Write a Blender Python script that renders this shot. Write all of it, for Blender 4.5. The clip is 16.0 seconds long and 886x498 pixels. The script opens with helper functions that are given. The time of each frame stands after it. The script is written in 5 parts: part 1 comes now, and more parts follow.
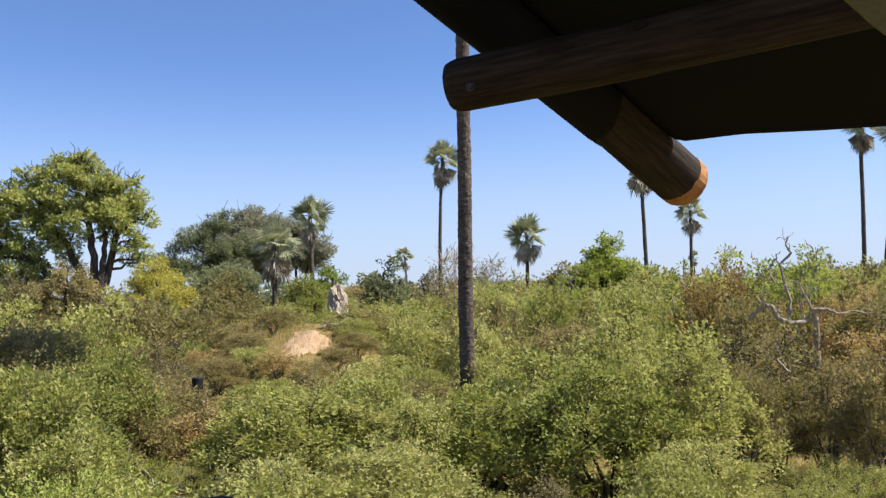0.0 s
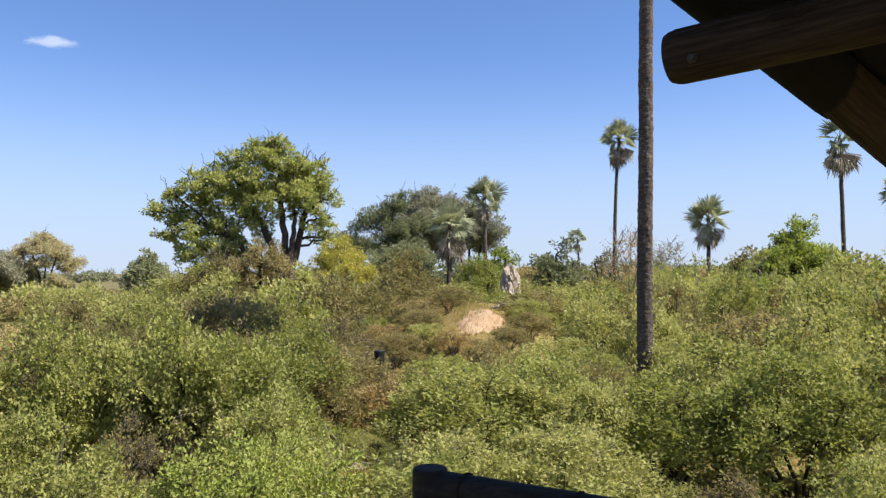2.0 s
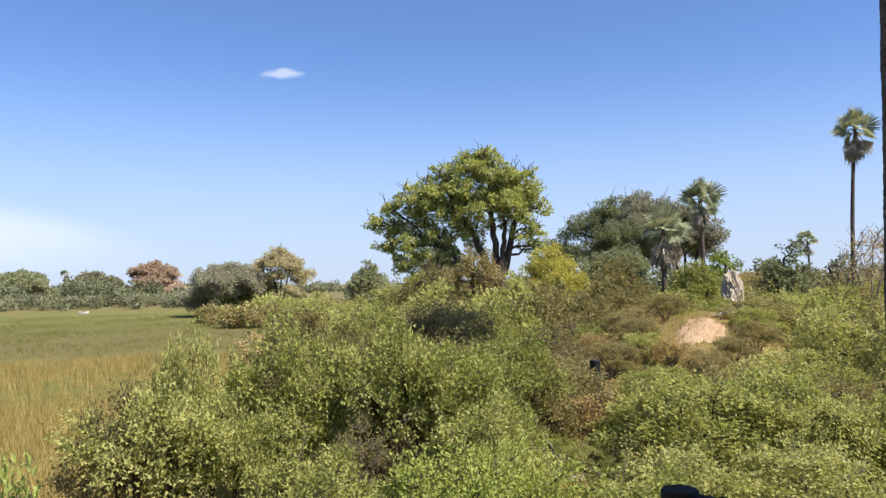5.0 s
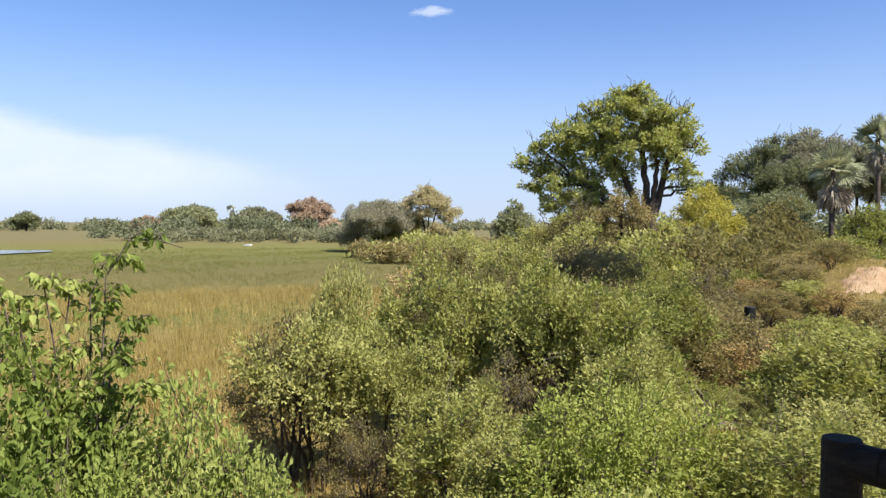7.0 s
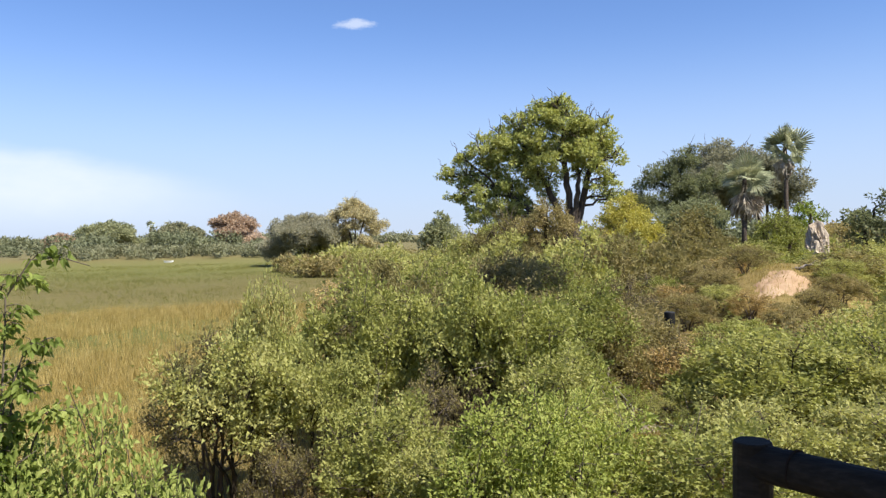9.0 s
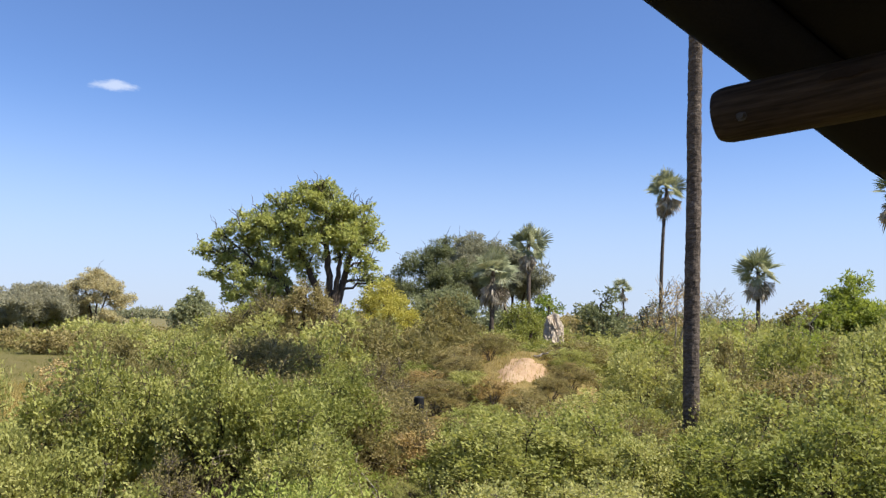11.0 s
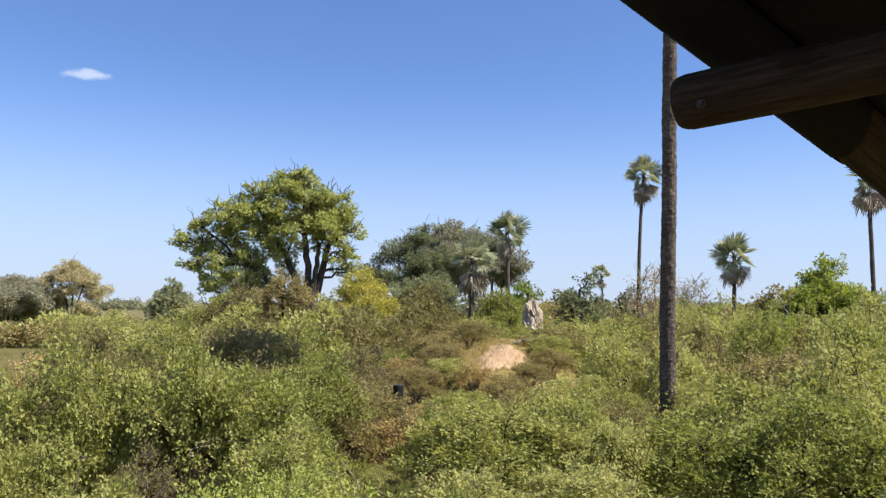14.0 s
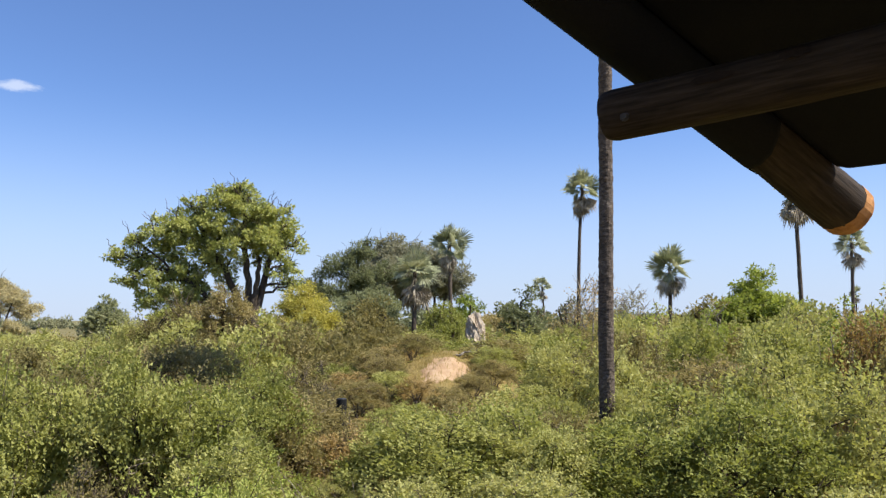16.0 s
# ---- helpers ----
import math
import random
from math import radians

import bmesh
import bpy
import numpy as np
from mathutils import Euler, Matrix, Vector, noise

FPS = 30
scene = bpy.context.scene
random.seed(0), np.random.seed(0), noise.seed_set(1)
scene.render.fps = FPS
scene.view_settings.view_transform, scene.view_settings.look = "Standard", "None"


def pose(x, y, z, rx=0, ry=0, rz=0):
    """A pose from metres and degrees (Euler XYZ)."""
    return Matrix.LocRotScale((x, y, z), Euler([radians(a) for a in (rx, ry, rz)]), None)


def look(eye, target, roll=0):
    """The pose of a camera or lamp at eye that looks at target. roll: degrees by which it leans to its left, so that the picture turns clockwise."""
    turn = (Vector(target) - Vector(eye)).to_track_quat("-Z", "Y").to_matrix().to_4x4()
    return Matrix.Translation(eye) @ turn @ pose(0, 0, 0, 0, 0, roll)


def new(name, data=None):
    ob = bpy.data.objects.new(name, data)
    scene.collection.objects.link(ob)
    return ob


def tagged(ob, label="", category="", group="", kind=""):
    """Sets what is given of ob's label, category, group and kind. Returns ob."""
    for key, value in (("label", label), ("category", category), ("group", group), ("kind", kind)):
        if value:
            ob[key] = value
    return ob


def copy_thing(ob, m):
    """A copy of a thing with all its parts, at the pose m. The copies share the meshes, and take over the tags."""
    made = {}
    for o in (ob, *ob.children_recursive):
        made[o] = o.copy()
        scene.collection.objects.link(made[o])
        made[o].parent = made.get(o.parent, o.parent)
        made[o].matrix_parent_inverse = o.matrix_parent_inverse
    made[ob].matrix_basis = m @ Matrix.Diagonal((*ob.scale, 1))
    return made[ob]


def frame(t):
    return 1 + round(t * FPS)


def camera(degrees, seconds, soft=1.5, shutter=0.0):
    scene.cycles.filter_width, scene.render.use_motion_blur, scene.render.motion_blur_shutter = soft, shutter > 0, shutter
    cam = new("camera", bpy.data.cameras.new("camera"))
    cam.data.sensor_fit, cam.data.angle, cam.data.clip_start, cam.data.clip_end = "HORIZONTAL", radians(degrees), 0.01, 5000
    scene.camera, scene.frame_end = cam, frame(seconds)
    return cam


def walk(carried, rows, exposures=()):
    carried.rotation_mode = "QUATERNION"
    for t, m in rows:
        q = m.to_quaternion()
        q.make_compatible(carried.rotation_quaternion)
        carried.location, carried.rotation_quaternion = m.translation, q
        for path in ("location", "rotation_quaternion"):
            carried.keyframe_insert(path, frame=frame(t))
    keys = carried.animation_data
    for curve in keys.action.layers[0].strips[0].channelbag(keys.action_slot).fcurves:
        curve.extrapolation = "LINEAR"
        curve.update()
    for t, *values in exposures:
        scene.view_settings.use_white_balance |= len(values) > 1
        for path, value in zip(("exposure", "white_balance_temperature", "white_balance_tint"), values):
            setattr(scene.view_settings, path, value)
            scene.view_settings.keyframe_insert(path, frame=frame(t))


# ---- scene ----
LENS = 59.0
cam = camera(LENS, 16.0, 1.35)
PATH = [
    (0.0, pose(-0.010, 0.000, 4.600, 92.80, 1.65, 0.01)),
    (0.5, pose(-0.056, -0.004, 4.610, 93.93, 1.00, 4.74)),
    (1.0, pose(-0.069, -0.001, 4.613, 93.73, 0.51, 8.24)),
    (1.5, pose(-0.093, 0.013, 4.604, 92.40, 0.65, 11.33)),
    (2.0, pose(-0.112, -0.002, 4.593, 91.63, 0.28, 12.45)),
    (2.5, pose(-0.132, -0.011, 4.596, 92.14, -0.14, 15.13)),
    (3.0, pose(-0.143, -0.006, 4.600, 92.93, -0.43, 18.13)),
    (3.5, pose(-0.153, 0.002, 4.604, 92.85, 0.27, 21.24)),
    (3.7, pose(-0.158, -0.002, 4.602, 92.76, 0.63, 22.51)),
    (5.8, pose(-0.197, -0.002, 4.602, 90.92, 0.30, 31.63)),
    (6.0, pose(-0.196, -0.009, 4.600, 89.94, 0.28, 33.03)),
    (6.5, pose(-0.186, -0.036, 4.596, 88.37, 0.12, 36.00)),
    (7.0, pose(-0.186, -0.060, 4.598, 88.03, -0.12, 38.27)),
    (7.5, pose(-0.185, -0.065, 4.597, 87.63, 0.29, 39.70)),
    (8.0, pose(-0.184, -0.047, 4.595, 87.56, 0.81, 39.47)),
    (8.5, pose(-0.185, -0.020, 4.592, 88.06, 0.73, 37.69)),
    (9.0, pose(-0.184, 0.011, 4.594, 88.87, 0.84, 32.96)),
    (9.5, pose(-0.133, 0.005, 4.607, 91.45, -0.27, 26.25)),
    (10.0, pose(-0.120, 0.015, 4.616, 94.26, -0.98, 19.54)),
    (10.2, pose(-0.118, 0.019, 4.616, 94.97, -1.36, 17.78)),
    (12.3, pose(-0.090, 0.002, 4.604, 93.80, -1.32, 14.57)),
    (12.5, pose(-0.085, -0.005, 4.597, 93.15, -1.28, 14.21)),
    (13.0, pose(-0.067, 0.015, 4.605, 92.53, -0.68, 12.26)),
    (13.5, pose(-0.066, 0.028, 4.614, 93.06, -0.58, 12.30)),
    (14.0, pose(-0.070, 0.025, 4.619, 94.06, -0.63, 14.12)),
    (14.5, pose(-0.069, 0.017, 4.620, 94.55, -0.29, 14.73)),
    (15.0, pose(-0.073, 0.006, 4.619, 95.13, -0.25, 14.75)),
    (15.5, pose(-0.064, -0.025, 4.602, 94.88, -0.42, 12.62)),
    (16.0, pose(-0.048, -0.087, 4.583, 95.10, 0.12, 9.95)),
]
walk(cam, PATH)

# ---- world, sun ----
SUN_DIR = Vector((0.62, -0.02, 0.80)).normalized()
world = bpy.data.worlds.new("sky_world")
scene.world = world
world.use_nodes = True
SKY_STRENGTH = 0.0745
scene.view_settings.exposure = 0.95


def build_sky():
    nt = world.node_tree
    nt.nodes.clear()
    link = nt.links.new
    out = nt.nodes.new("ShaderNodeOutputWorld")
    bg = nt.nodes.new("ShaderNodeBackground")
    bg.inputs["Strength"].default_value = SKY_STRENGTH
    sky = nt.nodes.new("ShaderNodeTexSky")
    sky.sky_type = "NISHITA"
    sky.sun_disc = False
    sky.sun_elevation = math.asin(SUN_DIR.z)
    sky.sun_rotation = math.atan2(SUN_DIR.x, SUN_DIR.y)
    sky.altitude = 900
    sky.air_density = 1.0
    sky.dust_density = 0.25
    sky.ozone_density = 4.0
    co = nt.nodes.new("ShaderNodeTexCoord")

    def m(op, a, b=None, c=None):
        n = nt.nodes.new("ShaderNodeMath")
        n.operation = op
        for i, v in enumerate((a, b, c)):
            if v is None:
                continue
            if isinstance(v, (int, float)):
                n.inputs[i].default_value = v
            else:
                link(v, n.inputs[i])
        return n.outputs[0]

    def dot(vec):
        n = nt.nodes.new("ShaderNodeVectorMath")
        n.operation = "DOT_PRODUCT"
        link(co.outputs["Generated"], n.inputs[0])
        n.inputs[1].default_value = vec
        return n.outputs["Value"]

    def smooth(v, a, b):
        n = nt.nodes.new("ShaderNodeMapRange")
        n.interpolation_type = "SMOOTHSTEP"
        link(v, n.inputs["Value"])
        n.inputs["From Min"].default_value = a
        n.inputs["From Max"].default_value = b
        return n.outputs["Result"]

    # a tangent plane of the western sky: u to the right, v up
    base = pose(0, 0, 0, 90, 0, 38.27)
    right, up, back = (base.to_3x3().col[i] for i in range(3))
    depth = dot(-back)
    ahead = smooth(depth, 0.02, 0.1)
    u = m("DIVIDE", dot(right), m("MAXIMUM", depth, 0.02))
    v = m("DIVIDE", dot(up), m("MAXIMUM", depth, 0.02))
    uv = nt.nodes.new("ShaderNodeCombineXYZ")
    link(u, uv.inputs[0]), link(v, uv.inputs[1])

    def wisps(scale, stretch, detail):
        mp = nt.nodes.new("ShaderNodeMapping")
        mp.inputs["Scale"].default_value = (stretch, 1, 1)
        mp.inputs["Rotation"].default_value = (0, 0, 0.2)
        link(uv.outputs[0], mp.inputs[0])
        n = nt.nodes.new("ShaderNodeTexNoise")
        n.inputs["Scale"].default_value = scale
        n.inputs["Detail"].default_value = detail
        n.inputs["Roughness"].default_value = 0.6
        link(mp.outputs[0], n.inputs["Vector"])
        return n.outputs["Fac"]

    fine, broad = wisps(26, 0.45, 6), wisps(7, 0.35, 5)
    # cloud bank: a wedge that thins out to the right
    edge = m("SUBTRACT", m("ADD", 0.0245, m("MULTIPLY", u, -0.21)), v)
    edge = m("ADD", edge, m("MULTIPLY", m("SUBTRACT", broad, 0.5), 0.07))
    bank = m("MULTIPLY", smooth(edge, -0.006, 0.026), smooth(v, -0.005, 0.06))
    bank = m("MULTIPLY", bank, smooth(u, -0.08, -0.40))
    bank = m("MULTIPLY", bank, m("ADD", 0.52, m("MULTIPLY", fine, 0.78)))
    # one small puff
    du = m("DIVIDE", m("SUBTRACT", u, CLOUD_U), 0.029)
    dv = m("DIVIDE", m("SUBTRACT", v, CLOUD_V), 0.0085)
    r = m("SQRT", m("ADD", m("MULTIPLY", du, du), m("MULTIPLY", dv, dv)))
    r = m("ADD", r, m("MULTIPLY", m("SUBTRACT", wisps(60, 0.5, 4), 0.5), 2.2))
    puff = m("MULTIPLY", smooth(r, 1.0, 0.2), 0.8)
    mask = m("MULTIPLY", m("MINIMUM", m("ADD", bank, puff), 1.0), ahead)
    mask = m("MULTIPLY", mask, 0.68)
    mix = nt.nodes.new("ShaderNodeMix")
    mix.data_type = "RGBA"
    link(mask, mix.inputs[0])
    # pale dust haze low over the plain, and the deep clear blue of dry air
    height = nt.nodes.new("ShaderNodeSeparateXYZ")
    link(co.outputs["Generated"], height.inputs[0])
    low = nt.nodes.new("ShaderNodeMapRange")
    low.interpolation_type = "SMOOTHERSTEP"
    link(height.outputs[2], low.inputs["Value"])
    low.inputs["From Min"].default_value, low.inputs["From Max"].default_value = 0.30, -0.04
    low.inputs["To Max"].default_value = 0.85
    tint = nt.nodes.new("ShaderNodeMix")
    tint.data_type, tint.blend_type = "RGBA", "MULTIPLY"
    tint.inputs[0].default_value = 1
    link(sky.outputs[0], tint.inputs[6])
    tint.inputs[7].default_value = (0.90, 1.0, 1.23, 1)
    haze = nt.nodes.new("ShaderNodeMix")
    haze.data_type = "RGBA"
    link(low.outputs[0], haze.inputs[0])
    link(tint.outputs[2], haze.inputs[6])
    haze.inputs[7].default_value = (4.05, 4.8, 6.4, 1)
    link(haze.outputs[2], mix.inputs[6])
    mix.inputs[7].default_value = (6.7, 7.1, 7.9, 1)
    link(mix.outputs[2], bg.inputs["Color"])
    link(bg.outputs[0], out.inputs["Surface"])


CLOUD_U, CLOUD_V = -0.015, 0.2655
build_sky()
sun_data = bpy.data.lights.new("sun", "SUN")
sun_data.energy = 5.0
sun_data.angle = radians(0.53)
sun_data.color = (1.0, 0.95, 0.86)
sun = new("sun", sun_data)
sun.matrix_world = look(SUN_DIR * 100, (0, 0, 0))

# ---- materials ----
MATS = {}


def material(name, cols, scale=6.0, rough=0.8, bump=0.3, stretch=(1, 1, 1), detail=6, coords="Object",
             translucent=0.0, island=0.0, per_object=0.0, spec=0.2, big=0.0, bump_dist=0.01, span=(0.27, 0.73)):
    """Noise-driven colour between the given colours; leaves take islands and a translucent share."""
    if name in MATS:
        return MATS[name]
    mat = bpy.data.materials.new(name)
    mat.use_nodes = True
    nt = mat.node_tree
    link = nt.links.new
    bsdf = nt.nodes["Principled BSDF"]
    out = nt.nodes["Material Output"]
    co = nt.nodes.new("ShaderNodeTexCoord")
    mp = nt.nodes.new("ShaderNodeMapping")
    mp.inputs["Scale"].default_value = stretch
    link(co.outputs[coords], mp.inputs[0])
    nz = nt.nodes.new("ShaderNodeTexNoise")
    nz.inputs["Scale"].default_value = scale
    nz.inputs["Detail"].default_value = detail
    nz.inputs["Roughness"].default_value = 0.62
    link(mp.outputs[0], nz.inputs["Vector"])
    fac = nz.outputs["Fac"]
    mixes = []

    def blend(a, b, t):
        n = nt.nodes.new("ShaderNodeMix")
        n.data_type = "FLOAT"
        n.inputs[0].default_value = t
        link(a, n.inputs[2])
        link(b, n.inputs[3])
        return n.outputs[0]

    if big:
        n2 = nt.nodes.new("ShaderNodeTexNoise")
        n2.inputs["Scale"].default_value = scale * 0.12
        n2.inputs["Detail"].default_value = 3
        link(mp.outputs[0], n2.inputs["Vector"])
        fac = blend(fac, n2.outputs["Fac"], big)
    if island:
        g = nt.nodes.new("ShaderNodeNewGeometry")
        mr = nt.nodes.new("ShaderNodeMapRange")
        mr.inputs["To Min"].default_value = 0.2
        mr.inputs["To Max"].default_value = 0.8
        link(g.outputs["Random Per Island"], mr.inputs["Value"])
        fac = blend(fac, mr.outputs[0], island)
    if per_object:
        oi = nt.nodes.new("ShaderNodeObjectInfo")
        mr = nt.nodes.new("ShaderNodeMapRange")
        mr.inputs["To Min"].default_value = 0.2
        mr.inputs["To Max"].default_value = 0.8
        link(oi.outputs["Random"], mr.inputs["Value"])
        fac = blend(fac, mr.outputs[0], per_object)
    ramp = nt.nodes.new("ShaderNodeValToRGB")
    el = ramp.color_ramp.elements
    k = len(cols)
    while len(el) < k:
        el.new(0.5)
    for i, c in enumerate(cols):
        el[i].position = span[0] + (span[1] - span[0]) * i / max(1, k - 1)
        el[i].color = (*c, 1)
    link(fac, ramp.inputs[0])
    link(ramp.outputs[0], bsdf.inputs["Base Color"])
    bsdf.inputs["Roughness"].default_value = rough
    bsdf.inputs["Specular IOR Level"].default_value = spec
    if bump:
        bp = nt.nodes.new("ShaderNodeBump")
        bp.inputs["Strength"].default_value = bump
        bp.inputs["Distance"].default_value = bump_dist
        link(nz.outputs["Fac"], bp.inputs["Height"])
        link(bp.outputs[0], bsdf.inputs["Normal"])
    if translucent:
        tr = nt.nodes.new("ShaderNodeBsdfTranslucent")
        hs = nt.nodes.new("ShaderNodeHueSaturation")
        hs.inputs["Saturation"].default_value = 1.15
        hs.inputs["Value"].default_value = 1.3
        link(ramp.outputs[0], hs.inputs["Color"])
        link(hs.outputs[0], tr.inputs["Color"])
        mx = nt.nodes.new("ShaderNodeMixShader")
        mx.inputs[0].default_value = translucent
        link(bsdf.outputs[0], mx.inputs[1])
        link(tr.outputs[0], mx.inputs[2])
        link(mx.outputs[0], out.inputs["Surface"])
    MATS[name] = mat
    return mat


def leaf_mat(name, cols, translucent=0.32, rough=0.6, per_object=0.35, spec=0.12):
    return material(name, cols, scale=2.1, rough=rough, bump=0, translucent=translucent, island=0.18,
                    per_object=per_object, spec=spec, span=(0.35, 0.64), detail=4)


M_LEAF = leaf_mat("leaf_green", [(0.178, 0.194, 0.052), (0.262, 0.272, 0.078), (0.335, 0.332, 0.110), (0.390, 0.372, 0.142)], 0.38, per_object=0.36)
M_OLIVE = leaf_mat("leaf_olive", [(0.150, 0.134, 0.053), (0.200, 0.176, 0.069), (0.258, 0.218, 0.092), (0.330, 0.266, 0.126)], 0.40, per_object=0.3)
M_FRESH = leaf_mat("leaf_fresh", [(0.160, 0.195, 0.042), (0.235, 0.272, 0.062), (0.315, 0.340, 0.090), (0.395, 0.405, 0.130)], 0.38)
M_BRIGHT = leaf_mat("leaf_bright", [(0.118, 0.158, 0.034), (0.188, 0.232, 0.053), (0.258, 0.298, 0.077), (0.335, 0.360, 0.112)], 0.36)
M_DRYLEAF = leaf_mat("leaf_dry", [(0.20, 0.135, 0.055), (0.285, 0.20, 0.08), (0.37, 0.27, 0.115), (0.46, 0.35, 0.17)], 0.34)
M_BIGLEAF = leaf_mat("leaf_big_tree", [(0.120, 0.145, 0.045), (0.218, 0.245, 0.075), (0.330, 0.348, 0.112), (0.47, 0.46, 0.165)], 0.36)
M_DARKLEAF = leaf_mat("leaf_dark", [(0.138, 0.150, 0.076), (0.196, 0.210, 0.107), (0.256, 0.266, 0.140), (0.320, 0.322, 0.180)], 0.40)
M_GREYLEAF = leaf_mat("leaf_grey", [(0.168, 0.168, 0.106), (0.222, 0.218, 0.140), (0.280, 0.268, 0.180), (0.338, 0.318, 0.220)], 0.40)
M_YELLOWLEAF = leaf_mat("leaf_yellow", [(0.245, 0.230, 0.056), (0.350, 0.322, 0.080), (0.445, 0.400, 0.108), (0.53, 0.47, 0.15)], 0.38)
M_TANLEAF = leaf_mat("leaf_tan_green", [(0.21, 0.205, 0.10), (0.30, 0.28, 0.14), (0.39, 0.345, 0.185), (0.47, 0.41, 0.24)], 0.40)
M_PINKLEAF = leaf_mat("leaf_pinkish", [(0.31, 0.22, 0.15), (0.41, 0.31, 0.22), (0.50, 0.39, 0.285), (0.57, 0.465, 0.35)], 0.38)
M_FROND = leaf_mat("frond_green", [(0.155, 0.175, 0.095), (0.235, 0.252, 0.142), (0.335, 0.345, 0.205), (0.46, 0.455, 0.30)], 0.22)
M_DEADFROND = leaf_mat("frond_dead", [(0.19, 0.155, 0.11), (0.28, 0.235, 0.175), (0.38, 0.33, 0.25), (0.48, 0.43, 0.34)], 0.2)
# leaf colour greyed so that it carries the distance haze
M_FARLEAF = leaf_mat("leaf_far_hazed", [(0.150, 0.166, 0.092), (0.198, 0.208, 0.118), (0.240, 0.240, 0.140), (0.290, 0.272, 0.166)], 0.30)
M_TWIG = material("twig_grey", [(0.05, 0.038, 0.028), (0.10, 0.08, 0.06), (0.16, 0.13, 0.10)], 14, 0.9, 0.4, (1, 1, 0.3))
M_BARK = material("bark_dark", [(0.035, 0.026, 0.019), (0.075, 0.057, 0.042), (0.13, 0.10, 0.077)], 9, 0.92, 0.6, (1, 1, 0.3), bump_dist=0.03)
M_PALETWIG = material("twig_pale", [(0.17, 0.14, 0.11), (0.27, 0.23, 0.185), (0.36, 0.31, 0.26)], 14, 0.9, 0.4, (1, 1, 0.3))
# near-black wood; in the hollow bushes its colour carries the shade
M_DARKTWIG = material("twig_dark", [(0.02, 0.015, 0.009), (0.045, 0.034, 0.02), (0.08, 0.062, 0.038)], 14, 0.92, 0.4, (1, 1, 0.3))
M_DEADWOOD = material("bleached_deadwood", [(0.19, 0.145, 0.10), (0.33, 0.265, 0.19), (0.46, 0.38, 0.295)], 9, 0.9, 0.5, (1, 1, 0.25))
M_PALMBARK = material("palm_bark", [(0.026, 0.019, 0.015), (0.065, 0.050, 0.039), (0.125, 0.098, 0.077), (0.30, 0.255, 0.21)], 11, 0.92, 1.0, (1, 1, 2.0), big=0.35, bump_dist=0.03)
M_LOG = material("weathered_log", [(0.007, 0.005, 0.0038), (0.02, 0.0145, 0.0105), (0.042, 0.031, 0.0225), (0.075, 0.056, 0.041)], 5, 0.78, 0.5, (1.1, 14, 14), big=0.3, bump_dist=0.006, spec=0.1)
# end grain; its orange also stands for sun on the rafter's end
M_LOGEND = material("log_end_grain_and_sunlit", [(0.16, 0.07, 0.025), (0.36, 0.17, 0.06), (0.48, 0.25, 0.10)], 30, 0.85, 0.6, bump_dist=0.004)
M_CRACK = material("dark_crack", [(0.012, 0.008, 0.006), (0.03, 0.02, 0.014)], 20, 0.95, 0.3)
M_RAIL = material("rail_pole", [(0.010, 0.008, 0.006), (0.022, 0.018, 0.013), (0.042, 0.034, 0.025)], 5, 0.8, 0.4, (1, 12, 12), bump_dist=0.004)
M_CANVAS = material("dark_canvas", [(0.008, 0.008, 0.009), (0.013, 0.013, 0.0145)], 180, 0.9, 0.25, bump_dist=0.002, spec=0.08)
M_FLAP = material("khaki_canvas", [(0.22, 0.20, 0.09), (0.32, 0.29, 0.14)], 150, 0.9, 0.2, translucent=0.45, bump_dist=0.002)
M_STEEL = material("bolt_steel", [(0.025, 0.023, 0.021), (0.06, 0.055, 0.05)], 40, 0.45, 0.1)
M_BLACK = material("black_plastic", [(0.008, 0.008, 0.008), (0.02, 0.02, 0.02)], 20, 0.5, 0.1)
M_WHITE = material("white_paint", [(0.6, 0.6, 0.58), (0.8, 0.8, 0.78)], 8, 0.5, 0.05)
M_SAND = material("pale_sand", [(0.19, 0.115, 0.06), (0.31, 0.205, 0.12), (0.42, 0.31, 0.20)], 3, 0.95, 0.5, big=0.4, bump_dist=0.04)
M_MOUND = material("termite_clay", [(0.24, 0.185, 0.13), (0.39, 0.32, 0.24), (0.50, 0.425, 0.335)], 5, 0.95, 0.9, bump_dist=0.08)
M_STRAW = leaf_mat("straw_grass", [(0.20, 0.155, 0.050), (0.30, 0.228, 0.074), (0.40, 0.305, 0.112), (0.50, 0.40, 0.175)], 0.3, per_object=0.0)
M_GREENGRASS = leaf_mat("green_grass", [(0.08, 0.095, 0.02), (0.125, 0.135, 0.03), (0.175, 0.165, 0.045), (0.24, 0.20, 0.07)], 0.3, per_object=0.0)
M_DECK = material("deck_timber", [(0.10, 0.07, 0.045), (0.18, 0.13, 0.09)], 4, 0.85, 0.3, (1, 10, 10))


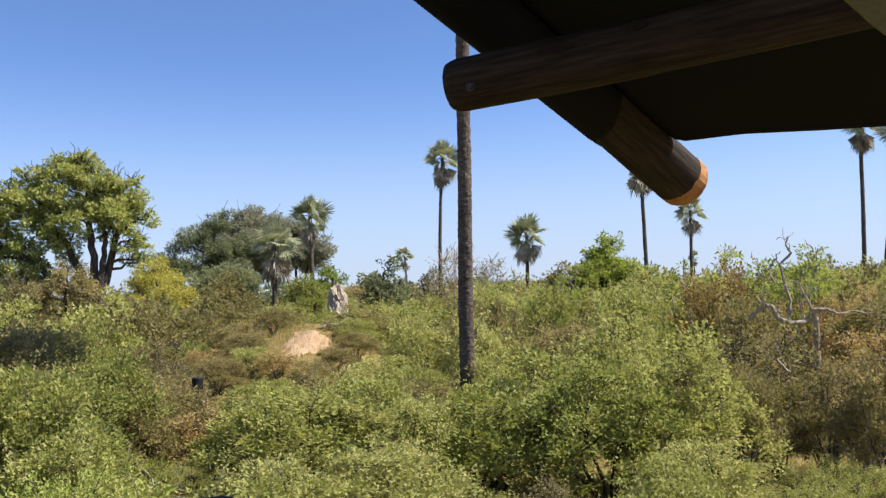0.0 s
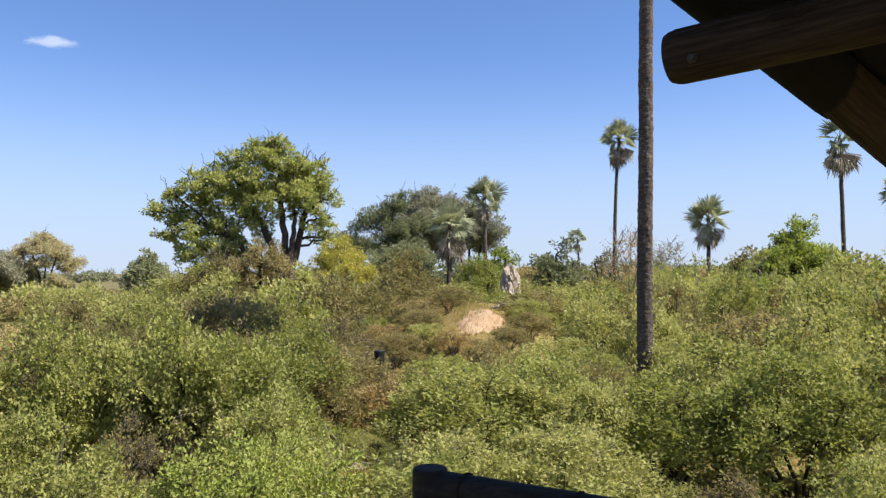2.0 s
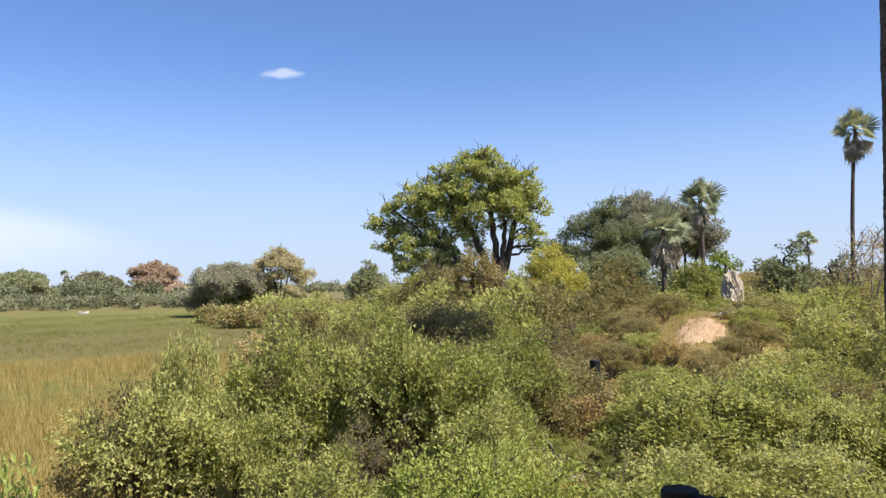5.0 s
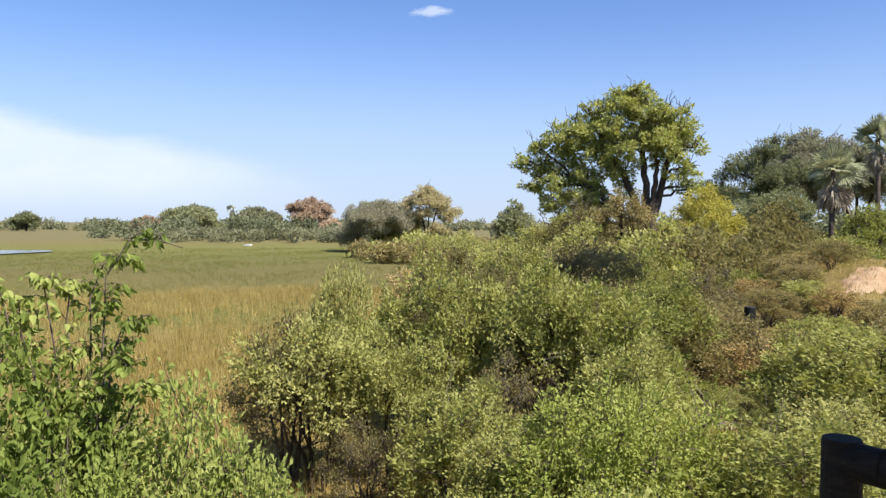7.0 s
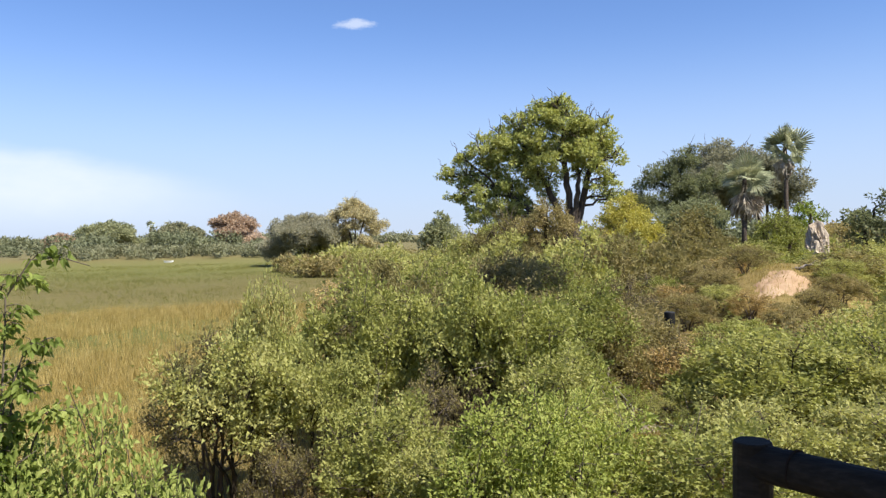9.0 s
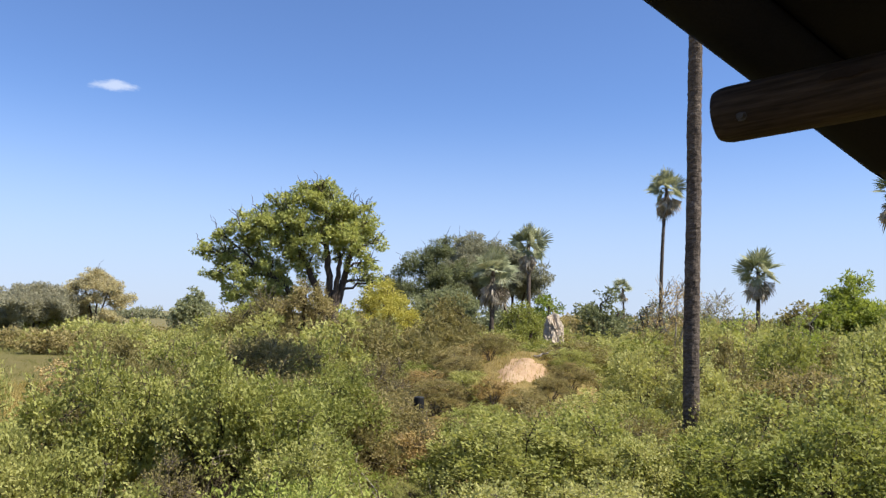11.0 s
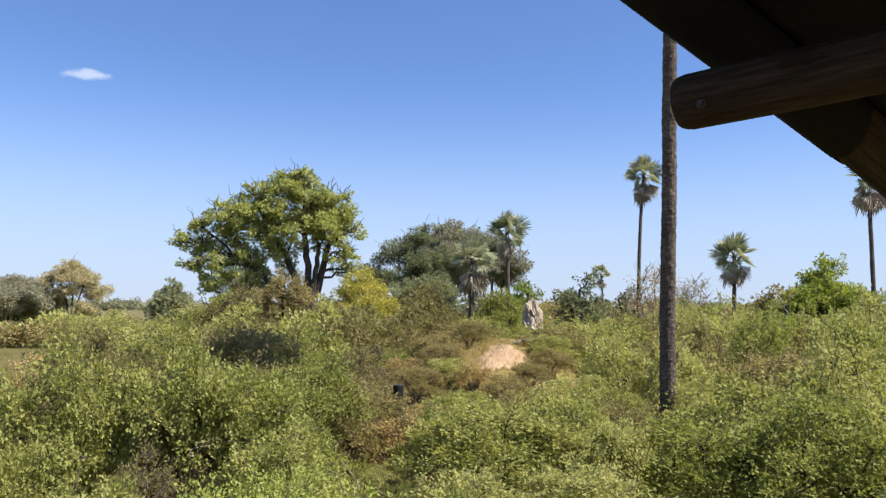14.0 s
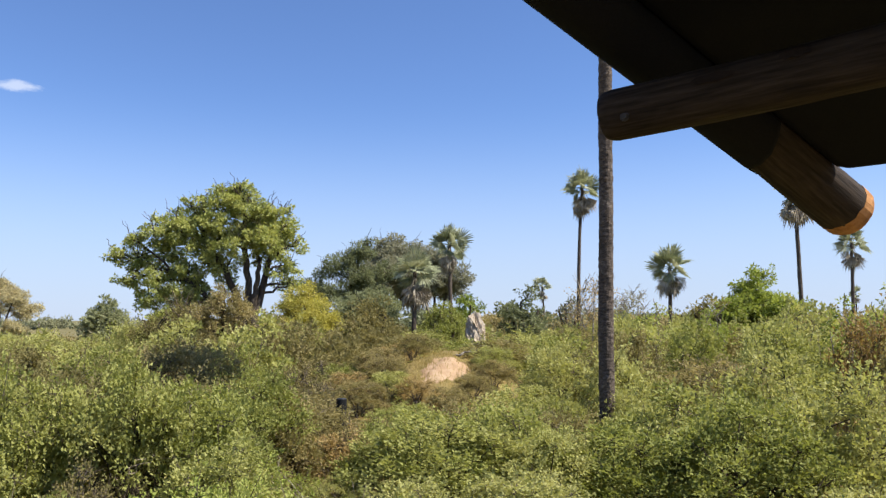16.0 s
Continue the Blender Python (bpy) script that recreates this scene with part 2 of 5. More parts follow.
def ground_mat():
    mat = bpy.data.materials.new("floodplain")
    mat.use_nodes = True
    nt = mat.node_tree
    link = nt.links.new
    bsdf = nt.nodes["Principled BSDF"]
    bsdf.inputs["Roughness"].default_value = 0.95
    bsdf.inputs["Specular IOR Level"].default_value = 0.1
    co = nt.nodes.new("ShaderNodeTexCoord")

    def noise_tex(scale, detail, stretch=(1, 1, 1), rot=0):
        mp = nt.nodes.new("ShaderNodeMapping")
        mp.inputs["Scale"].default_value = stretch
        mp.inputs["Rotation"].default_value = (0, 0, radians(rot))
        link(co.outputs["Object"], mp.inputs[0])
        n = nt.nodes.new("ShaderNodeTexNoise")
        n.inputs["Scale"].default_value = scale
        n.inputs["Detail"].default_value = detail
        n.inputs["Roughness"].default_value = 0.65
        link(mp.outputs[0], n.inputs["Vector"])
        return n.outputs["Fac"]

    def ramp(fac, stops):
        r = nt.nodes.new("ShaderNodeValToRGB")
        while len(r.color_ramp.elements) < len(stops):
            r.color_ramp.elements.new(0.5)
        for e, (p, c) in zip(r.color_ramp.elements, stops):
            e.position, e.color = p, (*c, 1)
        link(fac, r.inputs[0])
        return r.outputs[0]

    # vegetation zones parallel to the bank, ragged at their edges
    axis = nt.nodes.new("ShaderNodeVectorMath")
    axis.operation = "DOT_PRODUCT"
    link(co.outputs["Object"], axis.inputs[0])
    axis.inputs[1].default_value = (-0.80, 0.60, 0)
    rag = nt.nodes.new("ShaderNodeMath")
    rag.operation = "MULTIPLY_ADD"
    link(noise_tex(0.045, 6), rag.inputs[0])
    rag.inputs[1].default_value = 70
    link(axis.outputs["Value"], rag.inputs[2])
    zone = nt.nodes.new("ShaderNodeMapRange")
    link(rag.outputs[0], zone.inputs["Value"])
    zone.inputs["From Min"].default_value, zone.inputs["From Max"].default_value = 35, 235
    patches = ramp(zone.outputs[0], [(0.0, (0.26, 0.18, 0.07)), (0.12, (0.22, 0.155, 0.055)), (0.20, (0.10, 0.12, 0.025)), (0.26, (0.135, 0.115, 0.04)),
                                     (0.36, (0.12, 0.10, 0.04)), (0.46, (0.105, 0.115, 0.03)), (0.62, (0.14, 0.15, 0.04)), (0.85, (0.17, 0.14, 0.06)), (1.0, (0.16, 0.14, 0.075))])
    tufts = ramp(noise_tex(1.6, 8), [(0.3, (0.05, 0.055, 0.018)), (0.5, (0.13, 0.115, 0.04)), (0.7, (0.24, 0.185, 0.08))])
    mix = nt.nodes.new("ShaderNodeMix")
    mix.data_type = "RGBA"
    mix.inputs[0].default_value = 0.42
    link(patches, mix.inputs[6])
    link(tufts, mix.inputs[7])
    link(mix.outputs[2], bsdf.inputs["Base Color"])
    bp = nt.nodes.new("ShaderNodeBump")
    bp.inputs["Strength"].default_value = 0.7
    bp.inputs["Distance"].default_value = 0.15
    link(noise_tex(4, 6), bp.inputs["Height"])
    link(bp.outputs[0], bsdf.inputs["Normal"])
    return mat


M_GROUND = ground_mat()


def water_mat():
    mat = bpy.data.materials.new("still_water")
    mat.use_nodes = True
    b = mat.node_tree.nodes["Principled BSDF"]
    b.inputs["Base Color"].default_value = (0.03, 0.04, 0.04, 1)
    b.inputs["Roughness"].default_value = 0.12
    return mat


M_WATER = water_mat()


# ---- mesh helpers ----
class Build:
    """Gathers vertices and faces for one mesh."""

    def __init__(self):
        self.v, self.f, self.n = [], [], 0

    def add(self, verts, faces):
        verts = np.asarray(verts, float)
        self.v.append(verts)
        self.f.extend([tuple(int(i) + self.n for i in q) for q in faces])
        self.n += len(verts)

    def tube(self, pts, radii, sides=6, lump=0.0, rng=None, caps=True):
        pts = [Vector(p) for p in pts]
        rings = []
        ref = Vector((0.31, 0.17, 0.93)).normalized()
        for i, p in enumerate(pts):
            d = (pts[min(i + 1, len(pts) - 1)] - pts[max(i - 1, 0)]).normalized()
            if abs(d.dot(ref)) > 0.95:
                ref = Vector((0.93, 0.31, 0.17)).normalized()
            a = d.cross(ref).normalized()
            b = d.cross(a)
            for k in range(sides):
                w = 2 * math.pi * k / sides
                r = radii[i] * (1 + (rng.uniform(-lump, lump) if lump else 0))
                rings.append(p + a * (r * math.cos(w)) + b * (r * math.sin(w)))
        faces = []
        for i in range(len(pts) - 1):
            for k in range(sides):
                k2 = (k + 1) % sides
                faces.append((i * sides + k, i * sides + k2, (i + 1) * sides + k2, (i + 1) * sides + k))
        if caps:
            faces.append(tuple(range(sides))[::-1])
            faces.append(tuple((len(pts) - 1) * sides + k for k in range(sides)))
        self.add([tuple(v) for v in rings], faces)

    def leaves(self, pos, direc, L, Wd, rng, up=0.5, small=False, broad=False):
        """Folded diamond leaves at pos, pointing along direc; L, Wd arrays. small: three-cornered leaflets."""
        n = len(pos)
        d = direc / (np.linalg.norm(direc, axis=1, keepdims=True) + 1e-9)
        nrm = rng.normal(size=(n, 3)) * (1 - up)
        nrm[:, 2] += up
        side = np.cross(d, nrm)
        side /= np.linalg.norm(side, axis=1, keepdims=True) + 1e-9
        nn = np.cross(side, d)
        L, Wd = L[:, None], Wd[:, None]
        if small:
            v = np.stack([pos - side * Wd * 0.5, pos + side * Wd * 0.5, pos + d * L], 1).reshape(-1, 3)
            self.add(v, np.arange(3 * n).reshape(n, 3))
            return
        if broad:
            edge, fs = [], []
            for t, w, s in ((0.0, 0.06, 1), (0.12, 0.4, 1), (0.35, 0.5, 1), (0.68, 0.3, 1), (1.0, 0.02, 0), (0.68, 0.3, -1), (0.35, 0.5, -1), (0.12, 0.4, -1)):
                edge.append(pos + d * L * t + side * Wd * w * s + nn * (Wd * 0.35 * w - L * 0.28 * t * t))
            spine = [pos + d * L * t - nn * L * 0.28 * t * t for t in (0.0, 0.35, 0.68)]
            v = np.stack(edge + spine, 1).reshape(-1, 3)
            o = 11 * np.arange(n)[:, None]
            for f in ((8, 0, 1), (8, 1, 2), (8, 2, 9), (9, 2, 3), (9, 3, 10), (10, 3, 4), (10, 4, 5), (9, 10, 5), (9, 5, 6), (8, 9, 6), (8, 6, 7)):
                fs.append(o + np.array(f)[None, :])
            self.add(v, np.concatenate(fs))
            return
        mid = pos + d * L * 0.45
        v = np.stack([pos, mid + side * Wd * 0.5 + nn * Wd * 0.18, pos + d * L - nn * L * 0.1, mid - side * Wd * 0.5 + nn * Wd * 0.18], 1).reshape(-1, 3)
        q = np.arange(4 * n).reshape(n, 4)
        self.add(v, q)

    def mesh(self, name, mat, smooth=False):
        me = bpy.data.meshes.new(name)
        me.from_pydata(np.concatenate(self.v).tolist() if self.v else [], [], self.f)
        for mm in (mat if isinstance(mat, (list, tuple)) else [mat]):
            me.materials.append(mm)
        if smooth:
            me.shade_smooth()
        me.update()
        return me


def part(name, build, mat, parent, label="", smooth=False):
    ob = new(name, build.mesh(name, mat, smooth) if isinstance(build, Build) else build)
    ob.parent = parent
    if label:
        tagged(ob, label)
    return ob


def thing(name, label, category, at=(0, 0, 0), group="", kind=""):
    ob = new(name)
    ob.empty_display_size = 0.2
    ob.location = at
    return tagged(ob, label, category, group, kind)


# ---- ground ----
def smoothstep(a, b, x):
    t = min(1, max(0, (x - a) / (b - a)))
    return t * t * (3 - 2 * t)


def polar(az, d):
    """Plan point at a bearing (degrees, anticlockwise from +y) and distance from the deck."""
    a = radians(az)
    return -d * math.sin(a), d * math.cos(a)


def on_island(x, y):
    d = math.hypot(x, y)
    az = math.degrees(math.atan2(-x, y))
    if az < -150:
        az += 360
    edge = 40.5 + 40 * math.exp(-max(0, d - 8) / 5.0)
    a = 1 - smoothstep(edge - 2, edge + 2, az) if az < 175 else 1.0
    if d < 9:
        a = max(a, 1 - smoothstep(7.5, 9, d))
    return a * (1 - smoothstep(60, 75, d) * smoothstep(12, 22, az))


def ground_z(x, y):
    z = 0.4 + 0.9 * on_island(x, y)
    z += 2.2 * math.exp(-(((x + 4.6) / 3.0) ** 2 + ((y - 27.5) / 7.0) ** 2))
    z += 0.9 * math.exp(-(((x + 17) / 9) ** 2 + ((y - 42) / 8) ** 2))
    z += 0.6 * math.exp(-(((x + 3.4) / 2.2) ** 2 + ((y - 10.4) / 2.0) ** 2))
    d = math.hypot(x, y)
    if 3 < d < 90:
        z += 0.12 * noise.noise(Vector((x * 0.25, y * 0.25, 0))) * min(1, (d - 3) / 5)
    return z


def build_ground():
    b = Build()
    radii = [0.0] + [1.5 * 1.085 ** i for i in range(96)]
    na = 180
    verts = [(0, 0, ground_z(0, 0))]
    for r in radii[1:]:
        for k in range(na):
            a = 2 * math.pi * k / na
            x, y = r * math.sin(a), r * math.cos(a)
            verts.append((x, y, ground_z(x, y)))
    faces = [(0, 1 + (k + 1) % na, 1 + k) for k in range(na)]
    for i in range(len(radii) - 2):
        for k in range(na):
            k2 = (k + 1) % na
            p, q = 1 + i * na, 1 + (i + 1) * na
            faces.append((p + k, p + k2, q + k2, q + k))
    b.add(verts, faces)
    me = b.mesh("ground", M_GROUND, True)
    tagged(new("ground", me), "dry sandy ground and green-gold floodplain grassland", "ground", kind="structure")


build_ground()

# ---- deck corner, railing, roof ----
def along(p, q, n, sag=0.0):
    p, q = Vector(p), Vector(q)
    return [p.lerp(q, i / (n - 1)) - Vector((0, 0, sag * math.sin(math.pi * i / (n - 1)))) for i in range(n)]


def make_log(name, label, category, p, q, r0, r1, seed, mat=M_LOG, sides=26, group="", sunlit_collar=0.0, cracks=((0.2, 0.5, 2.6),)):
    """A worn round log from p to q, its own x axis along it, rounded cut ends and drying cracks."""
    rng = random.Random(seed)
    p, q = Vector(p), Vector(q)
    length = (q - p).length
    turn = (q - p).to_track_quat("X", "Z").to_matrix().to_4x4()
    root = thing(name, label, category, group=group)
    root.matrix_basis = Matrix.Translation(p) @ turn
    b = Build()
    n = 28
    xs = [0.0, 0.004, 0.012] + [0.03 + (length - 0.06) * i / n for i in range(n + 1)] + [length - 0.012, length - 0.004, length]
    ph = rng.uniform(0, 9)
    verts, faces = [], []

    def radius(x, a):
        r = r0 + (r1 - r0) * x / length
        r *= 1 + 0.05 * noise.noise(Vector((x * 2.2 + ph, math.cos(a) * 0.8, math.sin(a) * 0.8)))
        r *= 1 + 0.018 * noise.noise(Vector((x * 9 + ph, math.cos(a) * 4, math.sin(a) * 4)))
        e = min(x, length - x)
        if e < 0.03:
            r *= 1 - 0.13 * (1 - e / 0.03) ** 2
        for c0, c1, ang in cracks:
            if c0 * length < x < c1 * length:
                t = math.sin(math.pi * (x / length - c0) / (c1 - c0))
                da = (a - ang - 0.15 * math.sin(x * 6) + math.pi) % (2 * math.pi) - math.pi
                r *= 1 - 0.16 * t * math.exp(-(da / 0.13) ** 2)
        return r

    for x in xs:
        off = 0.01 * noise.noise(Vector((x * 1.3, ph, 3)))
        for k in range(sides):
            a = 2 * math.pi * k / sides
            r = radius(x, a)
            verts.append((x, r * math.cos(a) + off, r * math.sin(a) - off))
    for i in range(len(xs) - 1):
        for k in range(sides):
            k2 = (k + 1) % sides
            faces.append((i * sides + k, (i + 1) * sides + k, (i + 1) * sides + k2, i * sides + k2))
    b.add(verts, faces)
    part("log", b, mat, root, smooth=True)
    for x, sgn in ((0.0, -1), (length, 1)):
        c = Build()
        ring = [(x, 0.998 * radius(x, 2 * math.pi * k / sides) * math.cos(2 * math.pi * k / sides),
                 0.998 * radius(x, 2 * math.pi * k / sides) * math.sin(2 * math.pi * k / sides)) for k in range(sides)]
        ring2 = [(x + sgn * 0.003, v[1] * 0.6, v[2] * 0.6) for v in ring]
        f = [(k, (k + 1) % sides, sides + (k + 1) % sides, sides + k) for k in range(sides)] + [tuple(range(sides, 2 * sides))]
        # sunlight coloured onto the pole's side: an orange ring behind the first end
        if sunlit_collar and sgn < 0:
            for xx in (0.006, 0.02, sunlit_collar * 0.6, sunlit_collar):
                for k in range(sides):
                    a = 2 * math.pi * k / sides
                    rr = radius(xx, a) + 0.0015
                    xj = xx + (0.3 * sunlit_collar * noise.noise(Vector((math.cos(a) * 3, math.sin(a) * 3, 1))) if xx == sunlit_collar else 0)
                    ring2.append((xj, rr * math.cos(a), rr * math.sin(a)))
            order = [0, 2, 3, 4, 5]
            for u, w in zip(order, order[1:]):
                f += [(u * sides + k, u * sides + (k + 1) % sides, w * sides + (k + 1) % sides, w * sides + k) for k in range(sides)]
        c.add(ring + ring2, f)
        part("end_face", c, M_LOGEND if mat is M_LOG else mat, root, "sawn end grain, its collar if any coloured sunlit orange")
    return root


LOG1_A, LOG1_B = Vector((0.028, 2.06, 5.13)), Vector((0.83, 1.72, 5.20))
d1 = (LOG1_B - LOG1_A).normalized()
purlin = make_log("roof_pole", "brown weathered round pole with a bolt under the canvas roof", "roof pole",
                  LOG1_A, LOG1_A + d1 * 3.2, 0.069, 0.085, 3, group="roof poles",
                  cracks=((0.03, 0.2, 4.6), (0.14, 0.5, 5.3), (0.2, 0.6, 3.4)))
bolt = Build()
for rad, x0, x1 in ((0.013, 0.0, 0.004), (0.008, 0.004, 0.011)):
    bolt.tube([(0, -x0, 0), (0, -x1, 0)], [rad, rad * 0.95], 10)
ob = part("bolt", bolt, M_STEEL, purlin, "grey steel bolt head")
ob.location = (0.075, -0.0635, -0.028)
for x0, z0, ln, hh in ((0.25, 0.018, 0.11, 0.012), (0.46, 0.03, 0.07, 0.013)):
    kb = Build()
    n = 14
    pts = [(x0 + ln * (0.5 + 0.5 * math.cos(2 * math.pi * k / n)), 0, z0 + hh * math.sin(2 * math.pi * k / n) * (1 + 0.3 * math.sin(3 * k))) for k in range(n)]
    ring = [(x, -math.sqrt(max(0.0001, 0.0735 ** 2 - z * z)) - 0.0005, z) for x, _, z in pts]
    kb.add(ring, [tuple(range(n))])
    part("knot", kb, M_CRACK, purlin, "dark knot hole")

LOG2_END, LOG2_IN = Vector((0.885, 2.835, 4.947)), Vector((0.36, 2.32, 5.232))
d2 = (LOG2_IN - LOG2_END).normalized()
rafter = make_log("roof_pole", "brown round rafter pole with a split sawn end coloured sunlit orange", "roof pole",
                  LOG2_END, LOG2_END + d2 * 4.0, 0.092, 0.062, 8, group="roof poles", sunlit_collar=0.075,
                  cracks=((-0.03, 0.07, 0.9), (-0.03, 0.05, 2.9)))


def build_canvas():
    """Fly sheet: over the rafter, down over its outer side, and flat off to the other side."""
    side = Vector((0.93, -0.36, 0)).normalized()
    hem = LOG2_END + Vector((0, 0, 0.018))
    inward = (LOG2_IN - hem).normalized()
    upv = inward.cross(side).normalized()
    if upv.z < 0:
        upv = -upv
    side = upv.cross(inward).normalized()
    if side.x < 0:
        side = -side
    b = Build()
    rng = random.Random(5)
    prof = [(0.101, -0.012), (0.085, -0.05), (0.05, -0.088), (0.0, -0.101), (-0.05, -0.088), (-0.086, -0.055), (-0.098, -0.035), (-0.099, 0.01), (-0.085, 0.055), (-0.045, 0.093), (0.0, 0.103), (0.055, 0.09), (0.085, 0.045), (0.098, 0.005), (0.13, -0.006), (0.3, 0.012)]
    prof += [(0.3 + 0.2 * i, 0.008 - 0.016 * i) for i in range(1, 16)]
    ss = [0.0, 0.015] + [0.06 + 0.1 * i for i in range(46)]
    verts, faces = [], []
    for s in ss:
        for j, (a, h) in enumerate(prof):
            cut = 0.27 if j > 9 else 0.27 + (10 - j) * 0.035 if j > 5 else 0.50 + (5 - j) * 0.02
            droop = -0.01 * math.exp(-s / 0.04) if j > 14 else 0
            w = 0.012 * noise.noise(Vector((a * 2.2, s * 2.0, 4))) if j > 14 else 0
            sk = max(0, a - 0.09) * 0.40
            p = hem + inward * (cut + s - sk) + side * a + upv * (h + w + droop)
            verts.append(tuple(p))
    m = len(prof)
    for i in range(len(ss) - 1):
        for j in range(m - 1):
            faces.append((i * m + j, i * m + j + 1, (i + 1) * m + j + 1, (i + 1) * m + j))
    b.add(verts, faces)
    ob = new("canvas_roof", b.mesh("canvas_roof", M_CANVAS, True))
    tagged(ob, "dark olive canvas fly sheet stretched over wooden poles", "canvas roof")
    mod = ob.modifiers.new("thick", "SOLIDIFY")
    mod.thickness = 0.004
    mod.offset = 1


build_canvas()


def build_flap():
    b = Build()
    n = 14
    verts, faces = [], []
    for i in range(n):
        t = i / (n - 1)
        x = 0.535 + 0.17 * t
        z = 5.008 - 0.11 * t - 0.03 * t * t
        for j in range(6):
            s = j / 5
            verts.append((x + 0.14 * s, 1.08 - 0.05 * s + 0.02 * math.sin(5 * t), z + 0.9 * s + 0.01 * math.sin(7 * t + 3 * s)))
    for i in range(n - 1):
        for j in range(5):
            faces.append((i * 6 + j, i * 6 + j + 1, (i + 1) * 6 + j + 1, (i + 1) * 6 + j))
    b.add(verts, faces)
    ob = new("canvas_flap", b.mesh("canvas_flap", M_FLAP, True))
    tagged(ob, "rolled khaki canvas flap tied under the roof", "canvas flap")
    mod = ob.modifiers.new("thick", "SOLIDIFY")
    mod.thickness = 0.01


build_flap()

POST = Vector((-0.571, 1.915, 4.103))
RAIL_DIR = Vector((0.933, -0.36, 0)).normalized()
DECK_Z = 3.1


def build_railing():
    root = thing("deck_railing", "dark weathered pole railing with a round corner post", "railing", (POST.x, POST.y, DECK_Z))
    h = POST.z - DECK_Z
    b = Build()
    rng = random.Random(4)
    prof = [(0, 0.047), (0.3, 0.0455), (0.7, 0.046), (h - 0.06, 0.0445), (h - 0.008, 0.044), (h - 0.002, 0.0425), (h, 0.040)]
    b.tube([(0, 0, z) for z, r in prof], [r for z, r in prof], 22, 0.012, rng)
    part("post", b, M_RAIL, root, smooth=False)
    b = Build()
    pts = along(RAIL_DIR * 0.02 + Vector((0, 0, h - 0.046)), RAIL_DIR * 2.6 + Vector((0, 0, h - 0.045)), 24, 0.0)
    radii = [0.043 * (1 + 0.05 * noise.noise(Vector((i * 0.4, 2, 7)))) for i in range(24)]
    b.tube(pts, radii, 22, 0.012, rng)
    part("rail", b, M_RAIL, root, smooth=False)
    for s in (0.105, 0.4):
        b = Build()
        c = RAIL_DIR * s + Vector((0, 0, h - 0.043))
        b.tube([c, c + RAIL_DIR * 0.004], [0.045, 0.045], 22)
        part("binding", b, M_CRACK, root, "dark wire binding round the rail")
    b = Build()
    pts = along(RAIL_DIR * 0.02 + Vector((0, 0, h - 0.55)), RAIL_DIR * 2.6 + Vector((0, 0, h - 0.55)), 16)
    b.tube(pts, [0.03] * 16, 16, 0.02, rng)
    part("rail", b, M_RAIL, root)


build_railing()


def build_deck():
    """Plain raised platform under the camera, its planks along the rail."""
    root = thing("deck", "raised timber viewing deck", "deck", kind="structure")
    edge = Vector((-RAIL_DIR.y, RAIL_DIR.x, 0))
    o = Vector((POST.x, POST.y, DECK_Z)) - RAIL_DIR * 0.06 + edge * 0.06
    pw = 0.14
    me = None
    for i in range(26):
        if me is None:
            b = Build()
            b.add([(x, y, z) for x in (0, 3.4) for y in (0, -pw + 0.008) for z in (-0.035, 0)],
                  [(0, 1, 3, 2), (4, 6, 7, 5), (0, 4, 5, 1), (2, 3, 7, 6), (1, 5, 7, 3), (0, 2, 6, 4)])
            me = b.mesh("plank", M_DECK)
        ob = part("plank", me, None, root)
        ob.matrix_basis = Matrix.Translation(o - edge * (pw * i)) @ Matrix.Rotation(math.atan2(RAIL_DIR.y, RAIL_DIR.x), 4, "Z")
    for s, w in ((0.15, 0.15), (3.1, 0.15), (0.15, 3.4), (3.1, 3.4)):
        p = o + RAIL_DIR * s - edge * w
        b = Build()
        b.tube([(p.x, p.y, ground_z(p.x, p.y) - 0.2), (p.x, p.y, DECK_Z - 0.036)], [0.09, 0.085], 12)
        part("stilt", b, M_RAIL, root)


build_deck()


